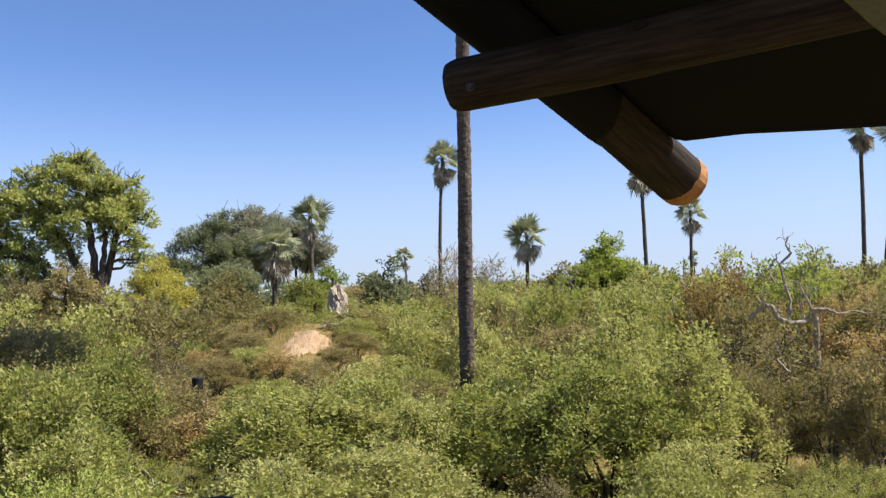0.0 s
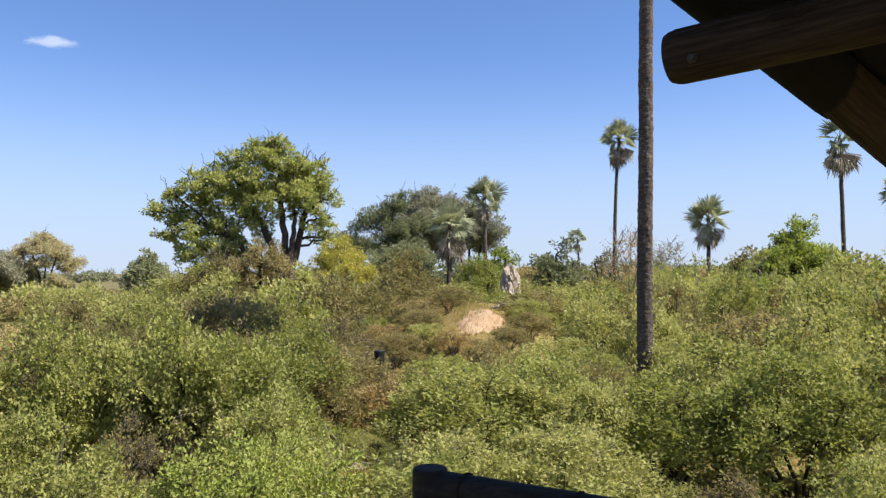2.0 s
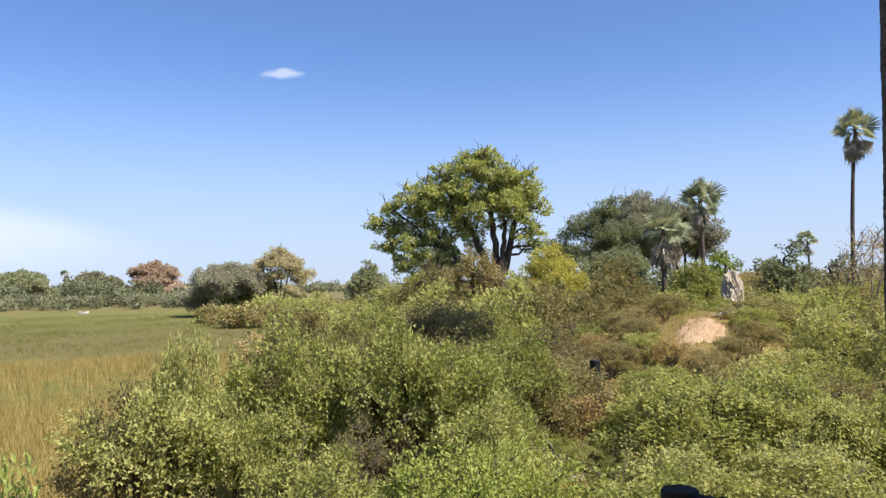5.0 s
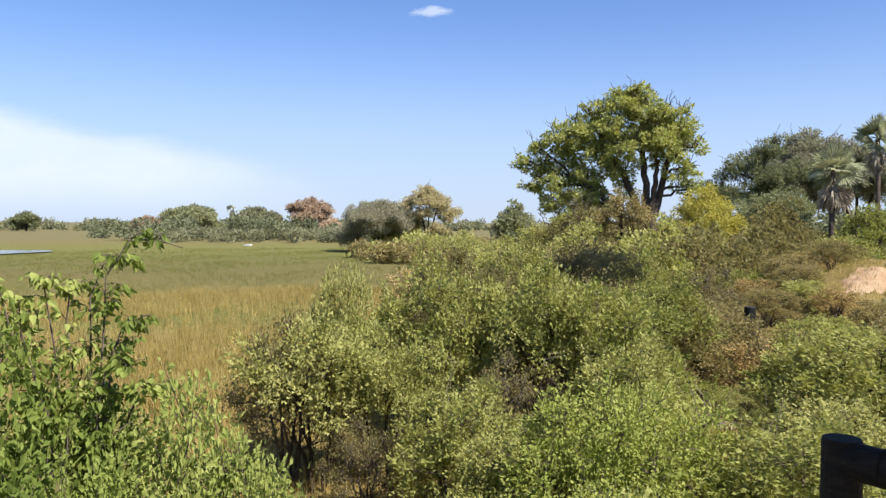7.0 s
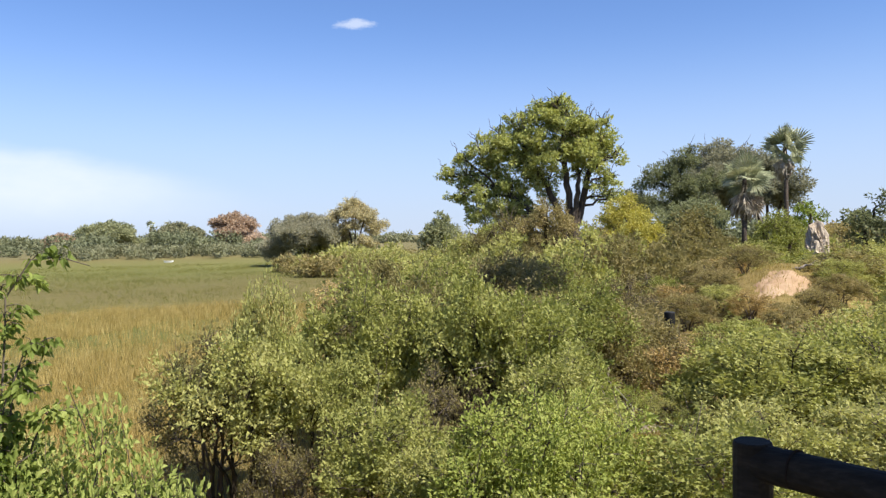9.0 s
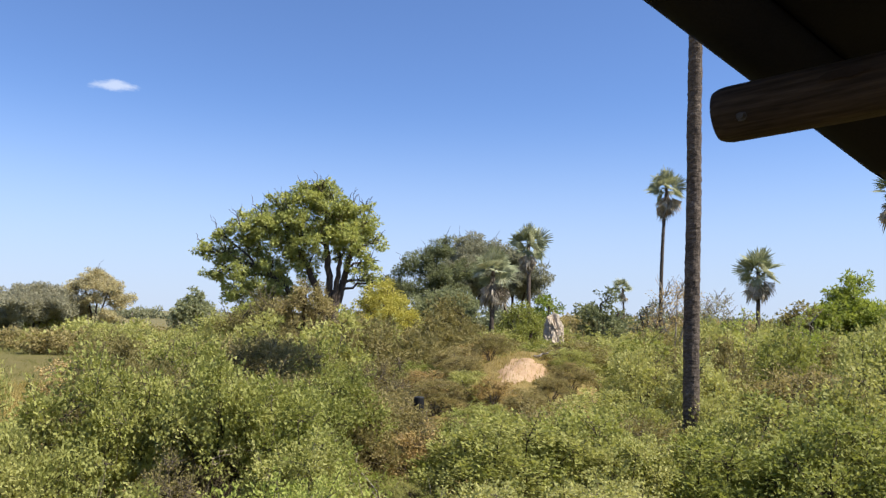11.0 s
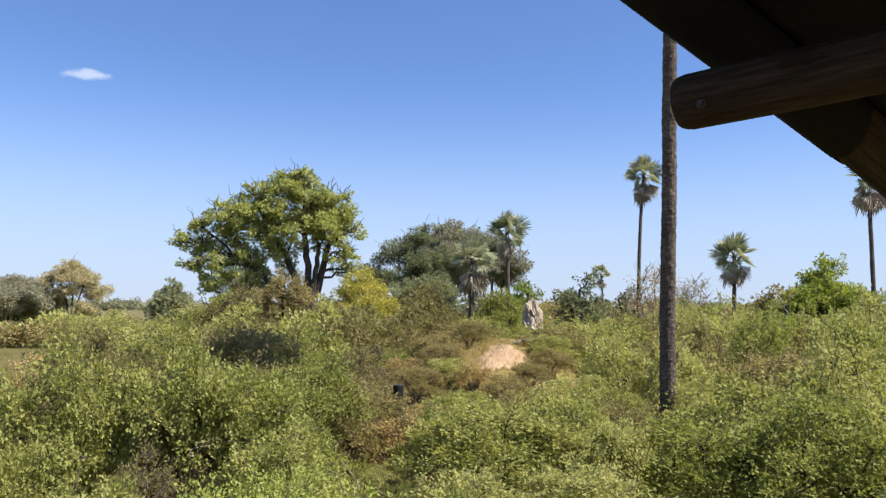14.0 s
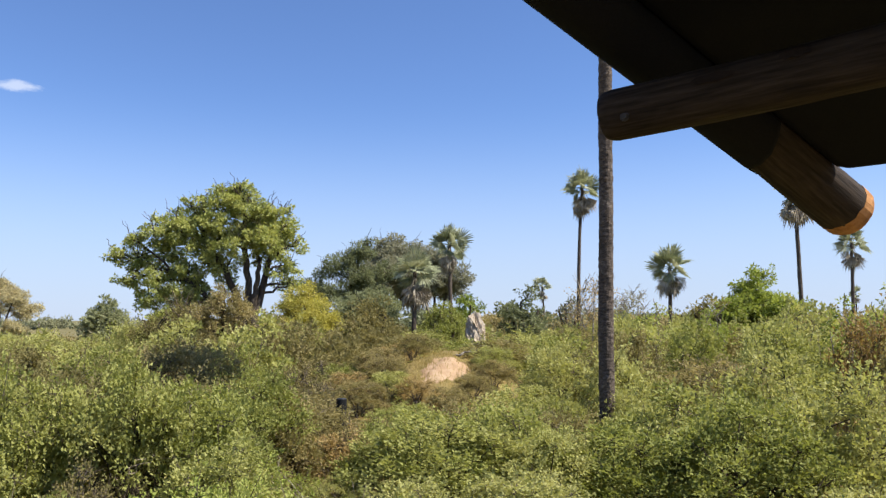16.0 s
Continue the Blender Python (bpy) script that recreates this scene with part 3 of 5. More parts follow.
# ---- palms ----
def fan_mesh(name, size, mat, seed, dead=False, blades=17):
    """One fan leaf along +x: a stalk, a pleated inner disc and free stiff blades with slits between them."""
    rng = random.Random(seed)
    b = Build()
    st = 0.38 * size
    hub = Vector((st, 0, -0.03 * st))
    b.tube([(0, 0, 0), (st * 0.55, 0, 0.02 * size), hub], [0.026 * size, 0.018 * size, 0.012 * size], 4)
    R = 0.74 * size
    spread = 1.55 if not dead else 0.75
    verts, faces = [], []
    for k in range(blades):
        u = (k / (blades - 1)) * 2 - 1
        a = u * spread + rng.uniform(-0.03, 0.03)
        r = R * (1 - 0.30 * abs(u) ** 1.5) * rng.uniform(0.86, 1.08)
        da = spread / blades
        cup = 0.16 * R * abs(u)
        dr = R * ((0.02 + 0.16 * rng.random()) if not dead else (0.05 + 0.25 * rng.random()))
        ri, rm = 0.56 * R, 0.78 * r
        i0 = len(verts)

        def at(rad, ang, z):
            return tuple(hub + Vector((rad * math.cos(ang), rad * math.sin(ang), z)))
        verts += [tuple(hub), at(ri, a - da, cup * 0.6 - 0.03 * R), at(ri, a, cup * 0.6 + 0.035 * R), at(ri, a + da, cup * 0.6 - 0.03 * R),
                  at(rm, a - da * 0.5, cup - 0.02 * R - dr * 0.3), at(rm, a + da * 0.5, cup - 0.02 * R - dr * 0.3), at(r, a, cup - dr)]
        faces += [(i0, i0 + 1, i0 + 2), (i0, i0 + 2, i0 + 3), (i0 + 1, i0 + 4, i0 + 2), (i0 + 2, i0 + 5, i0 + 3), (i0 + 2, i0 + 4, i0 + 5), (i0 + 4, i0 + 6, i0 + 5)]
    b.add(verts, faces)
    return b.mesh(name, mat)


FANS = [fan_mesh("frond", 1.0, M_FROND, 20 + i, blades=19) for i in range(3)]
DEAD = [fan_mesh("dead_frond", 1.0, M_DEADFROND, 40 + i, True, 11) for i in range(3)]


def make_palm(top, base_xy, crown, trunk_r, seed, live=28, dead=16, label="", lean_mid=0.0, skirt=1.05, sides=12, ring=0.28):
    """top: the crown's centre; crown: its width in metres."""
    rng = random.Random(seed)
    bz = ground_z(*base_xy) - 0.15
    root = thing("palm_tree", label or "tall fan palm with grey-green fronds and dead skirt", "palm tree",
                 (base_xy[0], base_xy[1], bz), "fan palms")
    dx, dy, h = top[0] - base_xy[0], top[1] - base_xy[1], top[2] - bz
    b = Build()
    n = max(10, int(h / ring))
    pts, rad = [], []
    for i in range(n):
        t = i / (n - 1)
        bow = lean_mid * math.sin(math.pi * t)
        pts.append((dx * t + bow + 0.02 * noise.noise(Vector((t * 6, seed, 0))), dy * t, h * t))
        r = trunk_r * (1.0 if ring < 0.1 else 0.84) * (1.18 - 0.32 * t + 0.12 * math.exp(-t * 14))
        rad.append(r * (1 + 0.05 * noise.noise(Vector((t * h * 1.7, seed, 5))) + 0.03 * noise.noise(Vector((i * 0.9, seed, 11)))))
    b.tube(pts, rad, sides, 0.05, rng)
    part("trunk", b, M_PALMBARK, root, smooth=False)
    L = crown * 0.5
    live = max(8, int(live * 0.6))
    for i in range(live):
        az = i * 2.39996 + rng.uniform(-0.2, 0.2)
        e = 86 - 122 * (i / max(1, live - 1)) ** 0.9 + rng.uniform(-8, 8)
        ob = part("frond", FANS[i % 3], None, root)
        s = L * rng.uniform(0.88, 1.12) * (0.7 if i % 6 == 5 else 1)
        ob.matrix_basis = (Matrix.Translation((dx, dy, h)) @ Matrix.Rotation(az, 4, "Z") @ Matrix.Rotation(-radians(e), 4, "Y")
                           @ Matrix.Rotation(rng.uniform(-1.35, 1.35), 4, "X") @ Matrix.Scale(s, 4))
    for i in range(dead):
        az = i * 2.39996 + rng.uniform(-0.4, 0.4)
        e = -56 - 32 * rng.random()
        ob = part("dead_frond", DEAD[i % 3], None, root, "dry straw-coloured hanging frond" if i == 0 else "")
        s = L * rng.uniform(0.7, 1.1) * skirt
        t = -rng.random() * 0.45 * L
        ob.matrix_basis = (Matrix.Translation((dx, dy, h + t)) @ Matrix.Rotation(az, 4, "Z") @ Matrix.Rotation(-radians(e), 4, "Y")
                           @ Matrix.Rotation(rng.uniform(-1.2, 1.2), 4, "X") @ Matrix.Scale(s, 4))
    return root


make_palm((0.62, 16.20, 15.2), (0.43, 16.90), 3.2, 0.142, 1, label="slender palm with rough ringed grey trunk", sides=22, ring=0.055)
make_palm((-8.70, 51.79, 9.55), (-8.56, 51.79), 2.9, 0.16, 2, 30, 18)
make_palm((-9.19, 42.89, 7.2), (-9.27, 42.89), 2.8, 0.15, 3, 26, 26, "short fan palm with a full skirt of dead fronds", skirt=1.25)
make_palm((0.22, 58.60, 14.3), (-0.12, 58.60), 3.0, 0.15, 4, 26, 18, lean_mid=-0.2, skirt=1.15)
make_palm((5.30, 48.90, 7.65), (5.24, 48.90), 2.9, 0.14, 5, 28, 22)
make_palm((14.88, 57.67, 13.5), (15.06, 57.67), 3.2, 0.17, 6, 14, 26, "tall fan palm with mostly brown dead fronds", skirt=1.3)
make_palm((19.71, 61.76, 10.1), (19.54, 61.76), 3.0, 0.15, 7, 26, 12)
make_palm((44.91, 139.80, 8.6), (44.91, 139.80), 2.6, 0.15, 8, 14, 5, "distant fan palm above the bush", sides=6)
make_palm((-5.54, 114.90, 9.3), (-5.04, 114.90), 3.0, 0.16, 9, 20, 8, "distant fan palm with two slim trunks", sides=6)
make_palm((26.83, 49.51, 14.4), (26.47, 49.51), 3.2, 0.15, 10, 24, 16, lean_mid=0.1)
make_palm((26.67, 44.50, 12.8), (25.06, 44.91), 3.0, 0.14, 11, 24, 14, lean_mid=-0.3)
make_palm((79.02, 159.64, 7.7), (79.02, 159.64), 2.8, 0.15, 12, 14, 6, "distant fan palm above the bush", sides=6)
make_palm((-34.24, 249.97, 9.3), (-34.24, 249.97), 2.6, 0.2, 13, 12, 4, "distant fan palm above the bush", sides=5)
make_palm((-231.20, 232.01, 7.3), (-231.20, 232.01), 2.8, 0.2, 14, 12, 4, "distant fan palm on the far treeline", sides=5)
make_palm((-216.58, 160.56, 8.6), (-216.58, 160.56), 3.4, 0.2, 15, 14, 4, "distant fan palm on the far treeline", sides=5)
make_palm((-188.66, 248.93, 4.0), (-188.66, 248.93), 2.4, 0.2, 17, 10, 3, "distant fan palm on the far treeline", sides=5)


# ---- trees ----
def crown_points(blobs, rng, density, squash=0.85):
    """Points in lumpy blobs: (x, y, z, r); each blob is broken into smaller clumps."""
    pos, out = [], []
    for x, y, z, r in blobs:
        clumps = max(6, int(20 * min(r, 1.8)))
        for _ in range(clumps):
            u = rng.normal(size=3)
            u /= np.linalg.norm(u)
            u[2] = u[2] * 0.9 + 0.08
            c = np.array((x, y, z)) + u * r * rng.uniform(0.3, 1.08) * np.array((1, 1, squash))
            cr = r * rng.uniform(0.22, 0.43)
            n = max(6, int(density * cr * cr))
            w = rng.normal(size=(n, 3))
            w /= np.linalg.norm(w, axis=1, keepdims=True)
            p = c + w * (cr * rng.random((n, 1)) ** 0.45) * np.array((1, 1, 0.75))
            pos.append(p)
            out.append(w + np.array((0, 0, -0.1)) + (p - np.array((x, y, z))) / r * 0.5)
    return np.concatenate(pos), np.concatenate(out)


def limb(b, p, q, r0, r1, rng, wob=0.08, n=7, sides=7):
    p, q = Vector(p), Vector(q)
    L = (q - p).length
    pts = []
    for i in range(n):
        t = i / (n - 1)
        w = Vector((rng.uniform(-1, 1), rng.uniform(-1, 1), rng.uniform(-1, 1))) * wob * L * math.sin(math.pi * t)
        pts.append(p.lerp(q, t) + w + Vector((0, 0, 0.06 * L * math.sin(math.pi * t))))
    b.tube(pts, [r0 + (r1 - r0) * i / (n - 1) for i in range(n)], sides, 0.06, rng)
    return pts


def make_tree(name, label, base, blobs, stems, leaf, density, mat, seed, bark=M_BARK, trunk_r=0.2, squash=0.85,
              aspect=0.5, twigs=0, group="", category="tree", face=0.0, up=0.5):
    """blobs and stems relative to the base; each blob gets a limb from the nearest stem point."""
    nrng, rng = np.random.default_rng(seed), random.Random(seed)
    bz = ground_z(base[0], base[1]) - 0.1
    root = thing(name, label, category, (base[0], base[1], bz), group)
    root.rotation_euler = (0, 0, face)
    tb, joints = Build(), []
    for s in stems:
        pts = [Vector(p) for p in s]
        fine = []
        for a, c in zip(pts, pts[1:]):
            fine += [a.lerp(c, k / 4) + Vector((rng.uniform(-1, 1), rng.uniform(-1, 1), 0)) * trunk_r * 0.25 for k in range(4)]
        fine.append(pts[-1])
        m = len(fine)
        tb.tube(fine, [trunk_r * (1.15 - 0.75 * i / m) for i in range(m)], 9, 0.08, rng)
        joints += fine[m // 3:]
    if joints:
        for x, y, z, r in blobs:
            c = Vector((x, y, z))
            j = min(joints, key=lambda q: (q - c).length + 1.2 * max(0, q.z - c.z + r * 0.3))
            pts = limb(tb, j, c, trunk_r * 0.36, trunk_r * 0.12, rng)
            for k in range(4):
                e = c + Vector((rng.uniform(-1, 1), rng.uniform(-1, 1), rng.uniform(-0.3, 1))).normalized() * r * 0.8
                limb(tb, pts[-2], e, trunk_r * 0.13, trunk_r * 0.05, rng, 0.1, 5, 5)
        for k in range(twigs):
            x, y, z, r = blobs[k % len(blobs)]
            a = rng.uniform(0, 6.28)
            e = Vector((x + r * 0.8 * math.cos(a), y + r * 0.8 * math.sin(a), z + r * rng.uniform(0.8, 1.45)))
            limb(tb, Vector((x, y, z)), e, 0.03, 0.008, rng, 0.12, 6, 4)
    if tb.n:
        part("trunk", tb, bark, root)
    if density:
        fb = Build()
        pos, direc = crown_points(blobs, nrng, density, squash)
        n = len(pos)
        L = leaf * nrng.uniform(0.65, 1.3, n)
        fb.leaves(pos, direc + nrng.normal(size=(n, 3)) * 0.6, L, L * aspect * nrng.uniform(1.0, 1.5, n), nrng, up, True)
        part("crown", fb, mat, root)
    return root


BIG = (-18.85, 42.38)
BIG_FACE = radians(23.5)
make_tree("large_tree", "broad spreading tree with forked dark trunk and glossy green leaves", BIG,
          [(1.1, 0, 7.2, 1.5), (2.0, 0.3, 7.9, 1.1), (0.2, 0.6, 8.2, 1.3), (-1.2, 0, 9.0, 1.25), (-0.4, -0.5, 9.4, 0.85), (0.9, -0.4, 8.7, 0.85), (2.7, 0.2, 6.8, 0.7),
           (-2.6, 0.4, 8.3, 1.15), (-3.9, 0, 7.8, 1.15), (-5.2, -0.2, 7.5, 1.05), (-6.3, 0.2, 6.9, 0.85), (-7.2, 0.2, 6.0, 0.75), (-6.0, 0.4, 5.9, 1.05),
           (-4.6, 0.3, 6.2, 1.2), (-3.1, -0.3, 6.8, 1.2), (-1.5, 0.5, 7.2, 1.1), (-6.3, 0.2, 4.8, 0.85), (-4.9, 0, 4.7, 1.05), (-3.4, 0.2, 5.2, 1.1), (-1.9, -0.3, 5.6, 0.8),
           (2.3, 0, 5.6, 0.8), (1.9, 0.3, 4.6, 0.6), (0.6, 0.4, 5.9, 0.75), (-0.8, -0.9, 6.7, 1.1), (0.7, -0.9, 7.2, 1.0), (-2.1, -0.8, 7.6, 1.0), (1.6, -0.8, 6.2, 0.8), (0.2, -1.0, 8.8, 0.9), (-2.5, 0.3, 9.2, 0.7), (-0.9, 0.2, 9.9, 0.6), (1.9, 0, 8.9, 0.6), (2.5, 0, 4.4, 0.7), (1.5, -0.6, 5.2, 0.6), (-2.0, 0.2, 3.4, 0.9), (-4.6, -0.4, 2.6, 1.0), (-1.2, 0.5, 5.6, 0.95), (-1.1, 0.6, 4.6, 0.7), (-2.4, -0.3, 6.3, 1.0), (-0.4, 0.6, 7.4, 1.0), (-0.6, 0, 10.0, 0.75), (-1.7, 0.1, 9.8, 0.65), (-3.3, 0.1, 9.0, 0.6), (-3.2, 0.4, 4.2, 1.0), (-5.3, 0.2, 3.6, 1.0), (-3.9, 0, 3.7, 1.05), (-2.6, 0.3, 4.1, 0.8)],
          [[(-0.15, 0, 0), (-0.2, 0, 2.5), (-0.7, 0.1, 3.9), (-1.4, 0.2, 5.6), (-2.6, 0.2, 7.2)],
           [(0.05, 0.1, 0), (0.05, 0, 2.6), (0.0, 0, 4.2), (-0.2, 0, 6.4), (-0.3, 0.1, 8.2)],
           [(0.2, 0, 0), (0.3, 0, 2.6), (0.75, 0.1, 4.0), (1.1, 0, 5.8), (1.7, 0.1, 7.3)],
           [(0.1, -0.1, 0), (0.2, -0.1, 2.4), (0.35, -0.2, 4.0), (0.6, -0.3, 5.6)],
           [(-0.3, 0.2, 0.2), (-0.8, 0, 2.2), (-1.7, 0.1, 3.3), (-3.2, 0.1, 4.6)]],
          0.145, 600, M_BIGLEAF, 11, trunk_r=0.26, aspect=0.62, twigs=170, squash=0.8, face=BIG_FACE)


def bushy(name, label, base, width, height, mat, seed, leaf, density, lift=0.35, bark=M_BARK, lumps=9, trunk_r=0.14, category="tree", squash=0.8, group="", twigs=0, lump=1.0):
    """A rounder tree of given width and height, its crown from lift * height up."""
    rng = random.Random(seed)
    blobs = []
    for i in range(lumps):
        a = i * 2.4 + rng.uniform(-0.4, 0.4)
        k = math.sqrt((i + 0.5) / lumps)
        rr = width * 0.5 * k * 0.72
        r = width * rng.uniform(0.17, 0.25) * lump
        zt = height - r * 0.9 - (height * (1 - lift) - 1.6 * r) * k * rng.uniform(0.35, 1.0)
        blobs.append((rr * math.cos(a), rr * math.sin(a), max(zt, r * 0.5), r))
    st = [[(0, 0, 0), (rng.uniform(-0.1, 0.1), 0, height * 0.3), (rng.uniform(-0.3, 0.3), 0.1, height * 0.72)],
          [(0.1, 0, 0), (width * 0.08, 0, height * 0.35), (width * 0.2, 0.1, height * 0.65)],
          [(-0.1, 0, 0), (-width * 0.08, 0.1, height * 0.35), (-width * 0.2, 0, height * 0.65)]]
    return make_tree(name, label, base, blobs, st, leaf, density, mat, seed, bark, trunk_r, squash, group=group, category=category, twigs=twigs)


# feathery dark thorn tree: flat sprays, tall to one side
make_tree("thorn_tree", "dense feathery dark green thorn tree behind the palms", (-16.5, 53.46),
          [(-3.2, 0, 4.2, 1.3), (-2.2, 0.3, 5.4, 1.3), (-1.0, 0, 6.6, 1.3), (0.2, 0.2, 7.4, 1.4), (1.2, 0, 8.0, 1.2), (0.9, -0.4, 6.2, 1.5), (-0.6, -0.5, 5.0, 1.6),
           (-2.2, -0.2, 3.6, 1.5), (1.8, 0, 5.0, 1.6), (1.0, -0.3, 3.6, 1.6), (2.8, 0.2, 6.6, 1.3), (-1.0, 0, 3.0, 1.4), (3.0, 0, 4.2, 1.4), (-4.0, 0.2, 3.2, 0.9), (-3.0, 0, 2.0, 1.3), (-0.4, 0.2, 1.8, 1.4), (2.2, 0, 2.0, 1.4), (-4.6, 0, 2.0, 1.1), (1.6, 0.3, 8.8, 0.8)],
          [[(0, 0, 0), (0, 0, 2.6), (0.3, 0, 5), (0.8, 0, 7)], [(0.2, 0, 0), (-0.8, 0, 2.5), (-2, 0, 4.4)]],
          0.20, 430, M_DARKLEAF, 21, trunk_r=0.22, squash=0.55, face=radians(16), aspect=0.30, twigs=6)
bushy("grey_tree", "airy grey-green tree with fine twigs", (-15.71, 63.97), 7.0, 11.3, M_GREYLEAF, 22, 0.17, 420, 0.3, lumps=16, twigs=20)
bushy("grey_tree", "airy grey-green tree with fine twigs", (-11.68, 62.48), 6.2, 10.4, M_GREYLEAF, 23, 0.17, 420, 0.25, lumps=15, twigs=20)
bushy("yellow_tree", "low rounded tree with yellow-green foliage", (-13.25, 36.3), 4.1, 5.1, M_YELLOWLEAF, 24, 0.10, 1000, 0.0, lumps=20)
bushy("olive_tree", "low olive-green tree beside the yellow one", (-10.27, 37.58), 3.6, 4.7, M_OLIVE, 25, 0.12, 450, 0.0, lumps=15)
bushy("olive_tree", "low olive-brown tree below the large tree", (-16.61, 34.35), 3.9, 5.2, M_OLIVE, 26, 0.11, 620, 0.0, lumps=26, lump=0.8)
bushy("olive_tree", "low olive-brown tree below the large tree", (-13.29, 31.96), 4.2, 4.0, M_OLIVE, 45, 0.11, 560, 0.0, lumps=24, lump=0.8)
bushy("olive_tree", "dark green low tree below the thorn tree", (-12.49, 44.48), 5.0, 5.2, M_DARKLEAF, 46, 0.14, 420, 0.0, lumps=16)
bushy("olive_tree", "low green tree at the foot of the palms", (-8.06, 45.79), 4.2, 4.6, M_LEAF, 47, 0.13, 420, 0.0, lumps=14)
bushy("grey_tree", "grey brushy low tree beside the large tree", (-19.02, 35.13), 4.4, 4.7, M_OLIVE, 48, 0.12, 300, 0.0, lumps=14, twigs=30)
bushy("round_tree", "small round dark green tree", (-44.78, 67.91), 5.4, 7.4, M_DARKLEAF, 27, 0.24, 220, 0.08, lumps=20, lump=0.8)
bushy("spreading_tree", "grey-green spreading tree on the far side of the marsh", (-75.4, 80.70), 12.5, 8.4, M_GREYLEAF, 28, 0.22, 260, 0.0, lumps=28, lump=0.75, squash=0.65)
bushy("spreading_tree", "tall spreading tree with yellowing top leaves", (-70.1, 85.16), 9.2, 10.7, M_TANLEAF, 29, 0.2, 240, 0.06, lumps=30, lump=0.66, squash=0.6, twigs=16)
bushy("green_tree", "bright green leafy tree beyond the thicket", (9.85, 46.98), 6.0, 6.75, M_FRESH, 30, 0.15, 560, 0.0, lumps=30, lump=0.78)
for gx, gy, gt, gw, gs in ((8.87, 25.0, 4.8, 2.2, 71), (8.4, 20.3, 4.7, 1.7, 72), (10.9, 23.5, 4.6, 2.0, 73), (7.3, 24.0, 4.3, 1.6, 74), (12.6, 27.0, 5.0, 2.4, 75), (4.3, 27.5, 4.2, 2.0, 76), (2.6, 30.0, 4.3, 1.8, 77), (9.6, 20.5, 4.4, 1.6, 78)):
    bushy("green_tree", "airy fresh green young tree above the thicket", (gx, gy), gw, gt, M_FRESH, gs, 0.10, 800, 0.2, M_PALETWIG, 11, 0.035, twigs=4)
bushy("green_tree", "fresh green bush tree below the palms", (-8.0, 54.99), 3.4, 5.9, M_BRIGHT, 31, 0.2, 220, 0.1, lumps=9)
bushy("olive_tree", "olive-green tree behind the termite mound", (-3.63, 50.00), 4.6, 6.0, M_DARKLEAF, 32, 0.2, 220, 0.05, lumps=11)
bushy("grey_tree", "grey-green tree on the skyline", (-1.01, 62.00), 3.6, 6.2, M_GREYLEAF, 33, 0.2, 170, 0.15, lumps=9)
bushy("bare_tree", "nearly leafless dry tree with grey twigs", (0.60, 49.50), 4.2, 6.6, M_DRYLEAF, 34, 0.13, 40, 0.2, M_PALETWIG, 12, 0.07, twigs=60)
bushy("bare_tree", "nearly leafless dry tree with grey twigs", (3.02, 52.00), 3.0, 6.2, M_GREYLEAF, 35, 0.13, 120, 0.2, M_PALETWIG, 10, 0.06, twigs=30)
bushy("olive_tree", "low green tree on the skyline", (6.85, 44.99), 3.4, 5.6, M_OLIVE, 36, 0.18, 220, 0.1, lumps=9)
bushy("pink_tree", "dry tree with pinkish-brown leaves on the far treeline", (-165.90, 149.51), 14.5, 12.6, M_PINKLEAF, 37, 0.55, 50, 0.1, lumps=26, trunk_r=0.25, lump=0.72, squash=0.65)
bushy("green_tree", "dense green tree group on the far treeline", (-200.95, 134.59), 19, 10.2, M_DARKLEAF, 38, 0.6, 55, 0.0, lumps=28, trunk_r=0.25, lump=0.72, squash=0.65)
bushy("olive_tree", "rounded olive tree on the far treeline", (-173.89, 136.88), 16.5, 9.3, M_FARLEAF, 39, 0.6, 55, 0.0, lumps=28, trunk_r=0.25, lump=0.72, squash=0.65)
bushy("pink_tree", "dry tree with pinkish-brown leaves on the far treeline", (-222.99, 134.36), 12, 7.0, M_PINKLEAF, 40, 0.5, 45, 0.0, lumps=24, trunk_r=0.2, lump=0.72, squash=0.6)
bushy("pink_tree", "low dry brown tree on the far treeline", (-158.88, 151.08), 9, 6.0, M_PINKLEAF, 41, 0.45, 55, 0.0, lumps=20, trunk_r=0.2, lump=0.75, squash=0.6)
bushy("lone_tree", "dark rounded tree alone on the plain", (-342.25, 150.17), 13.5, 9.5, M_DARKLEAF, 42, 0.7, 30, 0.0, lumps=24, trunk_r=0.3, lump=0.75, squash=0.65)
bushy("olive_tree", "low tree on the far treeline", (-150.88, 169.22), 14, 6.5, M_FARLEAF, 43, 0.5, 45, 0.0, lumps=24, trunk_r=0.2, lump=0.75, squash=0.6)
bushy("green_tree", "low green tree on the far treeline", (-60.38, 94.76), 6, 5.2, M_GREYLEAF, 44, 0.4, 60, 0.05, lumps=10)


